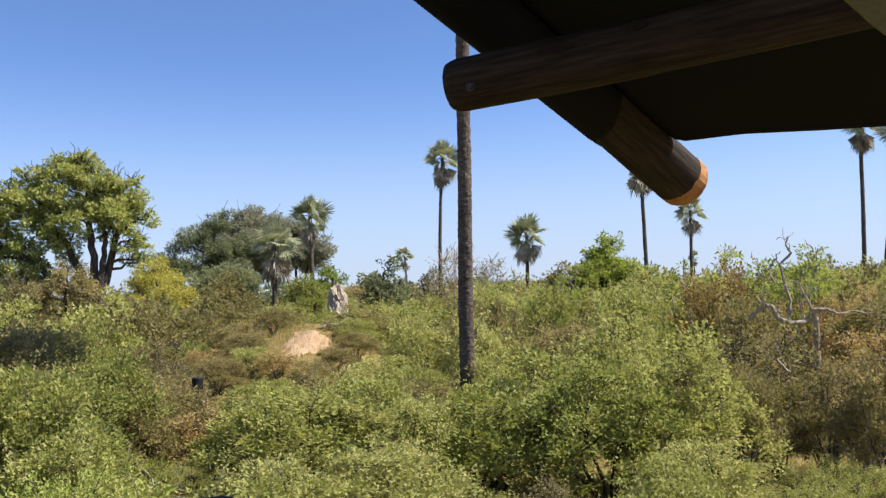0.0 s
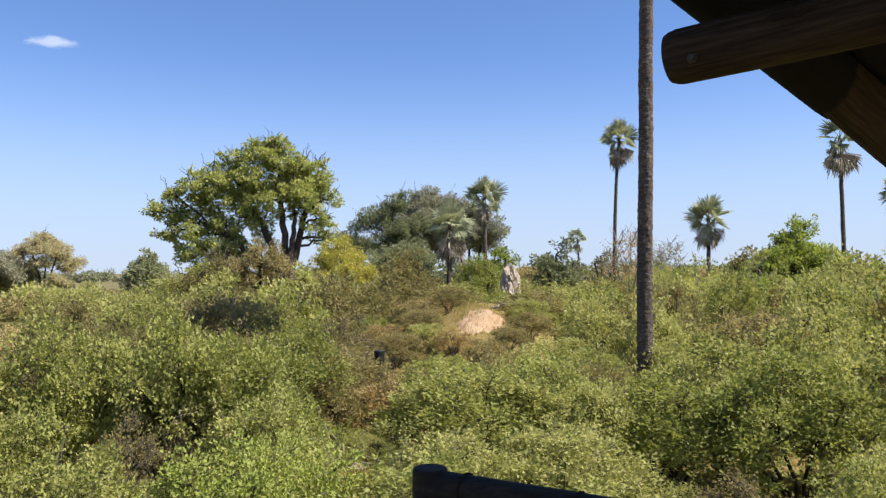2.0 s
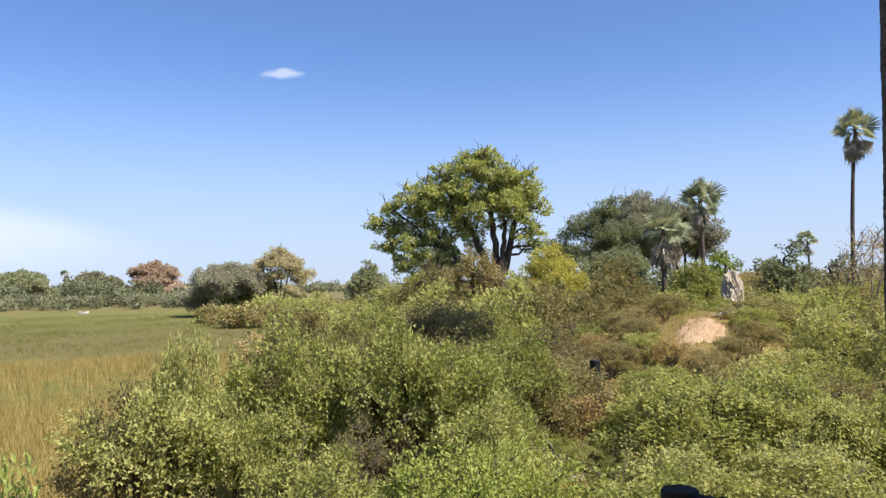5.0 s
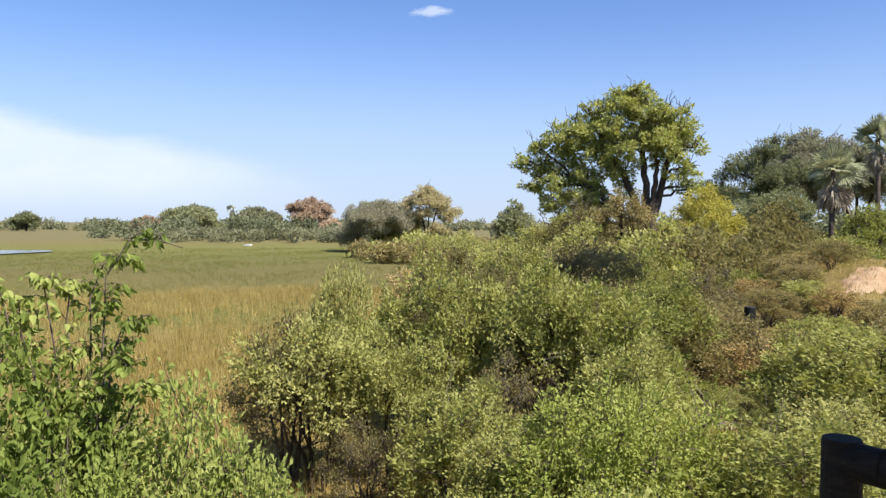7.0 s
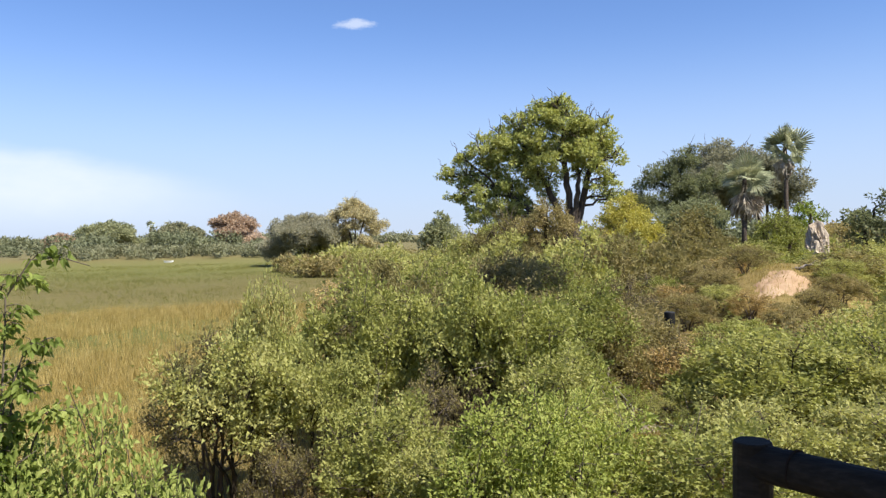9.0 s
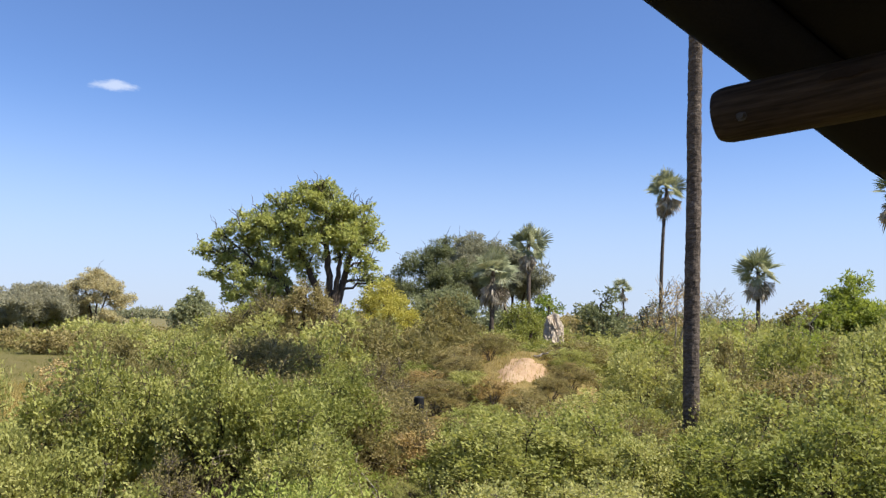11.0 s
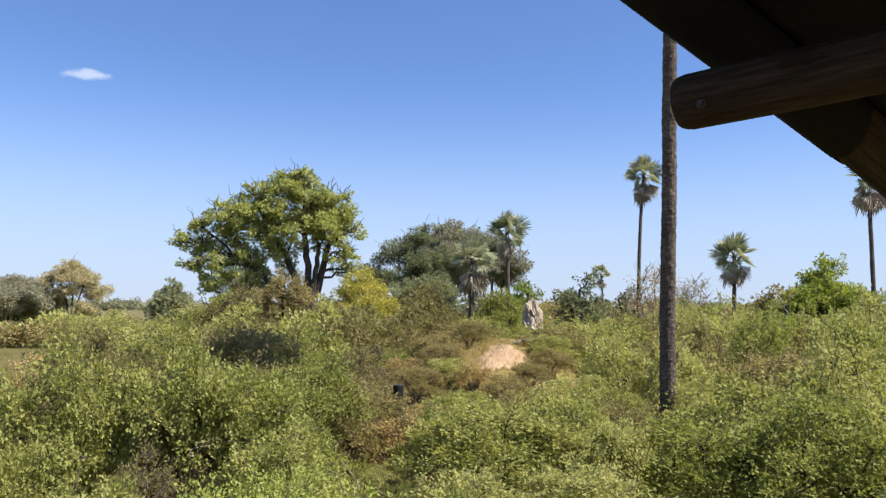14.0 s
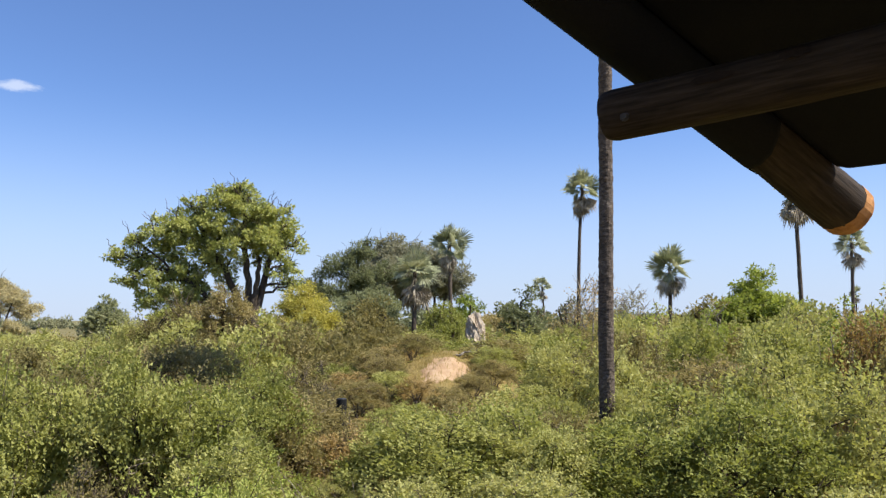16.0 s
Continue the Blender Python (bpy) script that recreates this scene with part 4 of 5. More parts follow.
def far_line(name, label, az0, az1, dist, height, mat, seed, n, leaf):
    """A run of far woodland, past counting: many small crowns in one mesh."""
    rng, nrng = random.Random(seed), np.random.default_rng(seed)
    blobs = []
    for i in range(n):
        az = radians(rng.uniform(az0, az1))
        d = dist * rng.uniform(0.85, 1.2)
        h = height * rng.uniform(0.45, 1.1)
        x, y = -d * math.sin(az), d * math.cos(az)
        z = ground_z(x, y)
        r = h * 0.5
        for k in range(3):
            blobs.append((x + rng.uniform(-r, r), y + rng.uniform(-r, r), z + h * rng.uniform(0.25, 0.55), r * rng.uniform(0.7, 1.0)))
    b = Build()
    for x, y, z, r in blobs:
        n = int(5.6 * r * r / (leaf * leaf)) + 12
        w = nrng.normal(size=(n, 3))
        w /= np.linalg.norm(w, axis=1, keepdims=True)
        lump = 1 + 0.28 * np.sin(w[:, :1] * 5 + x) * np.cos(w[:, 1:2] * 6 + y) + 0.15 * np.sin(w[:, 2:] * 9 + x)
        p = np.array((x, y, z)) + w * lump * r * nrng.uniform(0.6, 1.05, (n, 1)) * np.array((1, 1, 0.8))
        L = 1.45 * leaf * nrng.uniform(0.7, 1.4, n)
        b.leaves(p, w + nrng.normal(size=(n, 3)) * 0.7, L, L * 0.8, nrng, 0.8, True)
    tagged(new(name, b.mesh(name, mat)), label, "woodland", kind="stuff")


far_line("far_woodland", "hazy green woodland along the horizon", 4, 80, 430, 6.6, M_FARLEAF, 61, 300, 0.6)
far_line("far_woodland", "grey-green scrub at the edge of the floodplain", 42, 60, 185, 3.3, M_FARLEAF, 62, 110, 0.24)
far_line("far_woodland", "grey-green scrub at the edge of the floodplain", 30, 44.5, 92, 2.6, M_OLIVE, 63, 60, 0.17)
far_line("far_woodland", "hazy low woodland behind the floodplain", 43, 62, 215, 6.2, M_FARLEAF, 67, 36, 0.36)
far_line("far_woodland", "green scrub below the spreading trees", 36, 43, 100, 3.6, M_LEAF, 66, 26, 0.24)
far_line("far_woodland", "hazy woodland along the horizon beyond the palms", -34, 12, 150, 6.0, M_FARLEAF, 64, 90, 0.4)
far_line("far_woodland", "green scrub among the palms", -32, 10, 75, 4.4, M_OLIVE, 65, 60, 0.22)

# ---- termite mound, sand, marsh things ----
def build_mound():
    """Craggy pinnacle of clay: ribs, pits and a broken top."""
    b = Build()
    n, sides = 46, 44
    verts, faces = [], []
    for i in range(n):
        t = i / (n - 1)
        for k in range(sides):
            a = 2 * math.pi * k / sides
            ca, sa = math.cos(a), math.sin(a)
            r = 0.55 * (1 - t) ** 1.2 + 0.40 * (1 - t ** 8) ** 0.5 + 0.04
            r *= 1 + 0.30 * noise.noise(Vector((ca * 1.3, sa * 1.3, t * 5.5 + 5))) + 0.20 * noise.noise(Vector((ca * 3.0, sa * 3.0, t * 15)))
            pit = noise.noise(Vector((ca * 5 + 3, sa * 5, t * 24)))
            r *= 1 + 0.14 * pit - (0.14 if pit < -0.3 else 0)
            verts.append((r * ca + 0.12 * t - 0.1, r * sa, 2.5 * t + (0.1 + 0.45 * t) * noise.noise(Vector((ca * 2.4, sa * 2.4, t * 3)))))
    for i in range(n - 1):
        for k in range(sides):
            k2 = (k + 1) % sides
            faces.append((i * sides + k, i * sides + k2, (i + 1) * sides + k2, (i + 1) * sides + k))
    faces.append(tuple((n - 1) * sides + k for k in range(sides)))
    b.add(verts, faces)
    ob = new("termite_mound", b.mesh("termite_mound", M_MOUND, False))
    x, y = -5.45, 40.0
    ob.location = (x, y, ground_z(x, y) - 0.15)
    ob.scale = (0.86, 0.86, 1.33)
    tagged(ob, "pale grey clay termite mound rising from the bush", "termite mound")


build_mound()


def build_sand():
    """Bare sandy slope on the hillock, draped on the ground."""
    b = Build()
    n, m = 26, 26
    cx, cy = -4.2, 24.0
    verts, faces = [], []
    for i in range(n):
        for j in range(m):
            u, v = i / (n - 1) * 2 - 1, j / (m - 1) * 2 - 1
            k = 1 + 0.55 * noise.noise(Vector((u * 2.5, v * 2.5, 8)))
            x, y = cx - 0.1 + u * 0.6 * k + v * 0.3, cy + v * 1.5 * k
            e = max(0, 1 - (u * u + v * v) ** 1.5)
            verts.append((x, y, ground_z(x, y) - 0.04 + (0.06 + 0.09 * (0.5 + 0.5 * v)) * e + 0.06 * noise.noise(Vector((x * 3, y * 2, 1)))))
    for i in range(n - 1):
        for j in range(m - 1):
            faces.append((i * m + j, (i + 1) * m + j, (i + 1) * m + j + 1, i * m + j + 1))
    b.add(verts, faces)
    tagged(new("sand_patch", b.mesh("sand_patch", M_SAND, True)), "bare pale orange sand slope in the thicket", "sand", kind="structure")


build_sand()


def build_water():
    b = Build()
    n = 40
    ring = []
    for k in range(n):
        a = 2 * math.pi * k / n
        r = 1 + 0.3 * noise.noise(Vector((math.cos(a) * 1.5, math.sin(a) * 1.5, 1)))
        x, y = polar(71.5 + 6.8 * r * math.sin(a), 119 + 8.5 * r * math.cos(a))
        ring.append((x, y, 0.56))
    b.add(ring, [tuple(range(n))])
    tagged(new("water", b.mesh("water", M_WATER)), "shallow open pool in the floodplain grass", "water", kind="structure")


build_water()


def build_boat():
    b = Build()
    verts, faces = [], []
    n = 9
    for i in range(n):
        t = i / (n - 1) * 2 - 1
        w = 0.3 * (1 - t * t) ** 0.6 + 0.01
        rise = 0.08 * t * t
        verts += [(t * 0.75, -w, 0.3 + rise), (t * 0.75, -w * 0.6, rise), (t * 0.75, w * 0.6, rise), (t * 0.75, w, 0.3 + rise)]
    for i in range(n - 1):
        for k in range(3):
            faces.append((i * 4 + k, i * 4 + k + 1, i * 4 + k + 5, i * 4 + k + 4))
    b.add(verts, faces)
    ob = new("boat", b.mesh("boat", M_WHITE))
    x, y = -109.5, 84.5
    ob.location = (x, y, ground_z(x, y) + 0.02)
    ob.rotation_euler = (0, 0, 0.9)
    tagged(ob, "small white boat lying in the marsh grass", "boat")


build_boat()


def build_box():
    """Dark square marker on a post among the bushes."""
    x, y = -4.7, 14.9
    z0 = ground_z(x, y)
    root = thing("marker_post", "black box on a dark post among the bushes", "post", (x, y, z0))
    top = 3.02 - z0
    b = Build()
    b.tube([(0, 0, -0.1), (0, 0, top * 0.5), (0, 0, top - 0.2)], [0.095, 0.09, 0.085], 12, 0.05, random.Random(3))
    part("post", b, M_DARKTWIG, root)
    b = Build()
    w = 0.105
    b.tube([(0, 0, top - 0.24), (0, 0, top - 0.23), (0, 0, top), (0, 0, top + 0.015)], [w * 0.9, w, w, w * 0.85], 16)
    part("box", b, M_BLACK, root, "matt black cap")


build_box()


# ---- bushes ----
BUSH_H = 1.75


def bush_mesh(seed, leaf, lobes_n, tips_n, per_tip, bare=0.12, twiggy=0, droop=0.0, sides=4, aspect=0.6, small=False, shoots=3, lobe_r=(0.22, 0.38), twig_n=6):
    """A bush of radius about 1 and height about BUSH_H: leafy lobes round a dome, carried by forked crooked stems.
    bare: the share of its height with stems alone. Returns stem and foliage builds."""
    nrng, rng = np.random.default_rng(seed), random.Random(seed)
    bb, fb = Build(), Build()
    lobes = []
    for i in range(lobes_n):
        t = (i + 0.5) / lobes_n
        cz = 1 - 1.12 * t
        a = i * 2.39996 + rng.uniform(-0.45, 0.45)
        flat = math.sqrt(max(0.0, 1 - cz * cz)) * 0.70 * rng.uniform(0.78, 1.14)
        lr = rng.uniform(*lobe_r)
        z = BUSH_H * (bare + (1 - bare) * (0.20 + 0.62 * max(-0.1, cz))) * rng.uniform(0.84, 1.12)
        lobes.append((Vector((flat * math.cos(a), flat * math.sin(a), max(z, lr * 0.7))), lr))
    for i in range(max(2, lobes_n // 5)):
        lobes.append((Vector((rng.uniform(-0.3, 0.3), rng.uniform(-0.3, 0.3), BUSH_H * rng.uniform(0.35 + bare * 0.5, 0.62))), rng.uniform(*lobe_r)))
    # forked main stems
    forks = []
    for i in range(6):
        a = i * 1.047 + rng.uniform(-0.4, 0.4)
        k = rng.uniform(0.12, 0.42)
        foot = Vector((0.09 * math.cos(a), 0.09 * math.sin(a), -0.06))
        knee = Vector((k * 0.55 * math.cos(a + 0.3), k * 0.55 * math.sin(a + 0.3), BUSH_H * rng.uniform(0.14, 0.24)))
        fork = Vector((k * math.cos(a), k * math.sin(a), BUSH_H * rng.uniform(0.32, 0.5)))
        bb.tube([foot, foot.lerp(knee, 0.6) + Vector((rng.uniform(-0.04, 0.04), rng.uniform(-0.04, 0.04), 0)), knee, fork], [0.034, 0.028, 0.023, 0.017], sides + 1)
        forks += [knee, fork]
    P, D = [], []
    for l, lr in lobes:
        s = min(forks, key=lambda q: (q - l).length + (2 if q.z > l.z else 0))
        mid = s.lerp(l, 0.55) + Vector((rng.uniform(-0.09, 0.09), rng.uniform(-0.09, 0.09), rng.uniform(-0.03, 0.08)))
        bb.tube([s, mid, l], [0.014, 0.010, 0.006], sides)
        out = Vector((l.x, l.y, 0.35)).normalized()
        for k in range(tips_n):
            u = Vector((rng.gauss(0, 1), rng.gauss(0, 1), rng.gauss(0.35, 0.8))) + out * 0.45
            u.normalize()
            e = l + Vector((u.x * lr, u.y * lr, u.z * lr * 0.85)) * rng.uniform(0.62, 1.12)
            if e.z < 0.05:
                continue
            if k < twig_n:
                m = l.lerp(e, 0.5) + Vector((rng.uniform(-0.04, 0.04), rng.uniform(-0.04, 0.04), rng.uniform(-0.02, 0.05)))
                bb.tube([l, m, e], [0.006, 0.004, 0.002], 3, caps=False)
                for q in range(twiggy):
                    v = Vector((rng.gauss(0, 1), rng.gauss(0, 1), rng.gauss(0.3, 0.8))).normalized()
                    bb.tube([m, m + v * 0.13, m + v * 0.25 + Vector((0, 0, -0.03))], [0.0045, 0.003, 0.0016], 3, caps=False)
            n = max(1, int(per_tip * rng.uniform(0.45, 1.55)))
            w = nrng.normal(size=(n, 3))
            axis = np.array(u) + np.array((0, 0, 0.15))
            P.append(np.array(e) + axis * (0.17 * nrng.random((n, 1)) - 0.10) + w * 0.030)
            D.append(axis * 0.7 + w * 0.75 + np.array((0, 0, -droop)))
    for k in range(shoots):
        l, lr = lobes[rng.randrange(max(2, lobes_n // 2))]
        lean = Vector((rng.gauss(0, 0.35), rng.gauss(0, 0.35), 1)) * rng.uniform(0.35, 0.6)
        bb.tube([l, l + lean * 0.5, l + lean], [0.007, 0.005, 0.002], 3, caps=False)
        n = per_tip * 3
        t = 0.4 + 0.6 * nrng.random((n, 1))
        w = nrng.normal(size=(n, 3))
        P.append(np.array(l) + np.array(lean) * t + w * 0.03)
        D.append(w + np.array((0, 0, 0.4 - droop)))
    P, D = np.concatenate(P), np.concatenate(D)
    n = len(P)
    L = leaf * nrng.uniform(0.65, 1.3, n)
    fb.leaves(P, D, L, L * aspect, nrng, 0.48, small)
    return bb, fb


GREEN_L = "green small-leaved bush in the dense thicket"
OPEN_L = "green bush with bare forked dark stems below its leaves"
OLIVE_L = "olive-brown drying bush in the dense thicket"
RUST_L = "rust-brown drying bush in the dense thicket"
GREY_L = "grey twiggy half-bare bush in the thicket"
BRIGHT_L = "bright green broad-leaved shrub with drooping leaves"
LOW_L = "low green undergrowth shrub between the bushes"


def bush_proto(label, seed, leaf, lobes_n, tips_n, per_tip, mat, wood=M_TWIG, **kw):
    root = thing("bush", label, "bush", group="thicket bushes")
    bb, fb = bush_mesh(seed, leaf, lobes_n, tips_n, per_tip, **kw)
    part("stem", bb, wood, root)
    part("foliage", fb, mat, root)
    return root


NEAR = [bush_proto(GREEN_L, 100 + i, 0.041, 20, 44, 14, M_LEAF, small=True, aspect=0.85, twiggy=1) for i in range(3)]
NEAR.append(bush_proto(OLIVE_L, 104, 0.038, 20, 44, 15, M_OLIVE, small=True, aspect=0.85, twiggy=1))
NEAR.append(bush_proto(GREY_L, 105, 0.038, 20, 40, 7, M_OLIVE, small=True, aspect=0.85, twiggy=4, twig_n=8, lobe_r=(0.18, 0.32)))
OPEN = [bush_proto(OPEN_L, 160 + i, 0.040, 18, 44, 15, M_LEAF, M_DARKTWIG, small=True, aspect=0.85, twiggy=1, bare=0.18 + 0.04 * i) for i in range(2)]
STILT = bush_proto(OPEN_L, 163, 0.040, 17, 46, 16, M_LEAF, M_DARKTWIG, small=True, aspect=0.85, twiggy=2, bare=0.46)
MID = [bush_proto(GREEN_L, 110 + i, 0.045, 19, 38, 11, M_LEAF, small=True, aspect=0.9, sides=3) for i in range(3)]
MID.append(bush_proto(OLIVE_L, 114, 0.042, 19, 40, 12, M_OLIVE, small=True, aspect=0.9, sides=3, twiggy=1))
MID.append(bush_proto(RUST_L, 116, 0.042, 17, 34, 10, M_DRYLEAF, small=True, aspect=0.9, sides=3, twiggy=1))
MID.append(bush_proto(GREY_L, 115, 0.040, 18, 34, 6, M_OLIVE, small=True, aspect=0.9, sides=3, twiggy=3, twig_n=8))
MID.append(bush_proto(OLIVE_L, 117, 0.042, 20, 38, 12, M_OLIVE, small=True, aspect=0.9, sides=3, lobe_r=(0.18, 0.34)))
FAR = [bush_proto(GREEN_L, 120 + i, 0.066, 16, 26, 7, M_LEAF, small=True, aspect=0.9, sides=3, twig_n=1) for i in range(2)]
FAR += [bush_proto(OLIVE_L, 124 + i, 0.066, 16, 26, 7, M_OLIVE, small=True, aspect=0.9, sides=3, twig_n=1) for i in range(2)]
# bush added to darken the hollows: hardly a leaf, near-black twigs
SHADE_BUSH = bush_proto("tangled leafless bush coloured near black for the shade of the hollows", 141, 0.034, 14, 26, 2, M_OLIVE, M_DARKTWIG, small=True, twiggy=5, twig_n=14)
VIVID = bush_proto("fresh green small-leaved bush", 142, 0.046, 20, 44, 12, M_FRESH, aspect=0.6, twiggy=1, shoots=8)
BRIGHTS = [bush_proto(BRIGHT_L, 130 + i, 0.056, 19, 38, 10, M_BRIGHT, droop=0.6, aspect=0.58, shoots=6, lobe_r=(0.18, 0.36)) for i in range(2)]
LOW = [bush_proto(LOW_L, 150 + i, 0.045, 13, 26, 9, M_LEAF, shoots=6) for i in range(2)]
LOW.append(bush_proto(LOW_L, 153, 0.065, 11, 22, 7, M_FRESH, shoots=5))
USED = set()


def put_bush(proto, x, y, radius, top, rng):
    z = ground_z(x, y)
    wide = rng.uniform(0.86, 1.2)
    tilt = Matrix.Rotation(rng.uniform(-0.1, 0.1), 4, "X") @ Matrix.Rotation(rng.uniform(-0.1, 0.1), 4, "Y")
    m = (Matrix.Translation((x, y, z)) @ tilt @ Matrix.Rotation(rng.uniform(0, 6.28), 4, "Z")
         @ Matrix.Diagonal((radius * wide, radius / wide, max(0.5, top - z) / BUSH_H / 1.04, 1)))
    if proto not in USED:
        USED.add(proto)
        proto.matrix_basis = m
    else:
        keep = proto.scale.copy()
        m2 = m @ Matrix.Diagonal((1 / keep.x, 1 / keep.y, 1 / keep.z, 1))
        copy_thing(proto, m2)


def far_thicket(label, spots, mat, seed):
    """Bushes too far off to count, joined: foliage alone, turned and scaled spot by spot."""
    rng = random.Random(seed)
    b = Build()
    for proto, x, y, r, top in spots:
        me = next(c for c in proto.children if c.name.startswith("foliage")).data
        v = np.empty(len(me.vertices) * 3)
        me.vertices.foreach_get("co", v)
        v = v.reshape(-1, 3)
        a = rng.uniform(0, 6.28)
        z = ground_z(x, y)
        c, q, wide = math.cos(a), math.sin(a), rng.uniform(0.86, 1.2)
        out = np.stack([(v[:, 0] * c - v[:, 1] * q) * r * wide + x, (v[:, 0] * q + v[:, 1] * c) * r / wide + y,
                        v[:, 2] * max(0.5, top - z) / BUSH_H / 1.04 + z], 1)
        b.add(out, np.arange(len(v)).reshape(-1, 3))
    tagged(new("far_thicket", b.mesh("far_thicket", mat)), label, "thicket", kind="stuff")


def plant():
    rng = random.Random(77)
    placed, far = [], ([], [])

    def place(proto, az, d, r, top):
        x, y = polar(az, d)
        put_bush(proto, x, y, r, top, rng)
        placed.append((x, y, r))

    # the marsh edge: an open-stemmed bush with a grey twiggy neighbour, broad leaves close by
    place(STILT, 48.4, 9.7, 1.1, 3.45)
    place(OPEN[0], 46.9, 10.6, 0.6, 4.15)
    place(NEAR[4], 50.4, 9.9, 0.8, 3.5)
    place(NEAR[4], 45.0, 8.8, 0.5, 2.45)
    place(STILT, 43.6, 9.8, 0.8, 3.35)
    place(NEAR[1], 40.4, 12.4, 1.25, 3.9)
    place(NEAR[2], 37.0, 11.8, 1.1, 3.9)
    place(NEAR[3], 35.8, 14.2, 1.4, 4.1)
    place(BRIGHTS[0], 68.0, 5.7, 0.95, 4.1)
    place(BRIGHTS[1], 64.5, 5.0, 0.6, 3.4)
    place(BRIGHTS[0], 58.4, 5.2, 0.68, 3.62)
    place(BRIGHTS[1], 54.5, 5.2, 0.45, 3.2)
    place(NEAR[4], 66, 4.6, 0.6, 3.2)
    # the dark hollows: crowns on bare stems, near-black bushes added for the shade below
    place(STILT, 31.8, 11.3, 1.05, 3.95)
    place(SHADE_BUSH, 32.2, 10.9, 0.75, 3.0)
    place(SHADE_BUSH, 31.0, 10.2, 0.55, 2.6)
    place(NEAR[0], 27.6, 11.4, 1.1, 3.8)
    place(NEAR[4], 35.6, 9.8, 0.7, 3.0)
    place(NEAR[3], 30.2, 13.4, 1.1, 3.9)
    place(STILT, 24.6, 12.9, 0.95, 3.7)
    place(SHADE_BUSH, 24.8, 12.4, 0.6, 2.9)
    place(MID[3], 22.6, 13.6, 1.05, 3.5)
    # the front rank
    place(NEAR[2], 38.4, 8.4, 0.85, 3.0)
    place(NEAR[0], 33.8, 7.4, 0.8, 2.7)
    place(VIVID, 29.0, 7.4, 0.95, 3.15)
    place(VIVID, 24.6, 7.9, 0.95, 3.1)
    place(NEAR[1], 26.3, 9.7, 0.9, 3.15)
    place(VIVID, 27.5, 5.6, 0.8, 2.75)
    place(NEAR[0], 37.5, 5.4, 0.8, 2.7)
    place(MID[4], 17.6, 13.6, 0.9, 2.85)
    place(MID[5], 15.9, 13.9, 0.9, 3.0)
    place(MID[3], 20.3, 14.6, 1.1, 3.2)
    place(OPEN[1], 11.2, 11.2, 1.35, 3.25)
    place(NEAR[1], 13.6, 12.8, 1.0, 3.0)
    place(NEAR[0], 6.2, 11.9, 1.25, 3.4)
    place(OPEN[1], 2.2, 11.2, 1.0, 3.05)
    place(OPEN[1], -2.8, 11.4, 1.3, 3.05)
    place(NEAR[2], -7.2, 12.6, 1.4, 3.65)
    place(OPEN[1], -11.6, 11.4, 1.35, 3.5)
    place(NEAR[1], -16.2, 12.8, 1.45, 3.75)
    place(NEAR[3], 8.4, 13.8, 1.2, 3.3)
    place(MID[5], -25.6, 14.6, 0.9, 3.2)
    place(MID[3], -22.6, 14.4, 0.8, 3.0)
    place(NEAR[3], -20.2, 13.6, 0.9, 3.5)
    for k, (x, y, r, top) in enumerate(((-4.5, 34.6, 1.1, 3.7), (-5.7, 36.0, 1.2, 3.75), (-3.5, 36.5, 1.3, 3.8), (-4.0, 30.5, 1.0, 3.4), (-5.6, 38.2, 0.8, 3.45), (-4.7, 38.4, 0.8, 3.4))):
        put_bush(FAR[k % 4], x, y, r, top, rng)
        placed.append((x, y, r))
    # low growth round the bare sand
    for k, (x, y, r, h) in enumerate(((-5.9, 23.2, 0.8, 0.9), (-6.4, 24.6, 0.9, 1.1), (-5.4, 21.8, 0.8, 0.8), (-4.5, 21.2, 0.8, 0.75), (-3.1, 22.2, 0.7, 0.8), (-2.7, 23.8, 0.8, 1.0),
                                      (-2.9, 25.4, 0.8, 1.0), (-6.9, 22.4, 0.9, 1.1), (-5.7, 26.2, 0.8, 0.9), (-7.2, 26.0, 1.0, 1.3), (-7.6, 24.2, 1.0, 1.3), (-6.6, 27.8, 1.0, 1.1), (-5.9, 20.4, 0.9, 1.0), (-3.4, 20.4, 0.9, 0.9))):
        put_bush((MID[3], MID[6], MID[0], MID[4])[k % 4], x, y, r, ground_z(x, y) + h, rng)
        placed.append((x, y, r * 0.8))
    tries = 0
    while tries < 14000 and len(placed) < 410:
        tries += 1
        az = rng.uniform(-37, 74)
        d = 4.2 + 56 * rng.random() ** 0.8
        x, y = polar(az, d)
        if on_island(x, y) < 0.9:
            continue
        if -37 < az < -18.5 and d < 13.2:
            continue
        if (29.4 < az < 34.4 and 8.6 < d < 12.2) or (23.6 < az < 25.8 and 11 < d < 13.6):
            continue
        if 14.0 < az < 21.5 and 8.8 < d < 12.2:
            continue
        if (az > 44.5 and d > 9.5) or (42 < az < 60 and 5.6 < d < 11):
            continue
        if abs(x + 4.2) < 1.1 and 22.0 < y < 26.4:
            continue
        if math.hypot(x + 5.3, y - 40) < 2.5 or (abs(x + 4.8) < 1.2 and 26 < y < 40) or math.hypot(x + 4.7, y - 14.9) < 0.9:
            continue
        if -30 < az < -19.5 and d < 15.6:
            limit = 3.45
        elif -5 < az < 2.5 and 9.6 < d < 16.6:
            limit = 3.25
        elif abs(az - 17.6) < 4 and 9 < d < 14.5:
            limit = 2.9
        elif 6.3 < az < 13.6 and 8 < d < 22.8:
            limit = (3.8 if 7.5 < az < 12.8 and d > 14 else 4.25) - 0.085 * d
        else:
            limit = 9
        if d < 9.6:
            r = rng.uniform(0.75, 1.05)
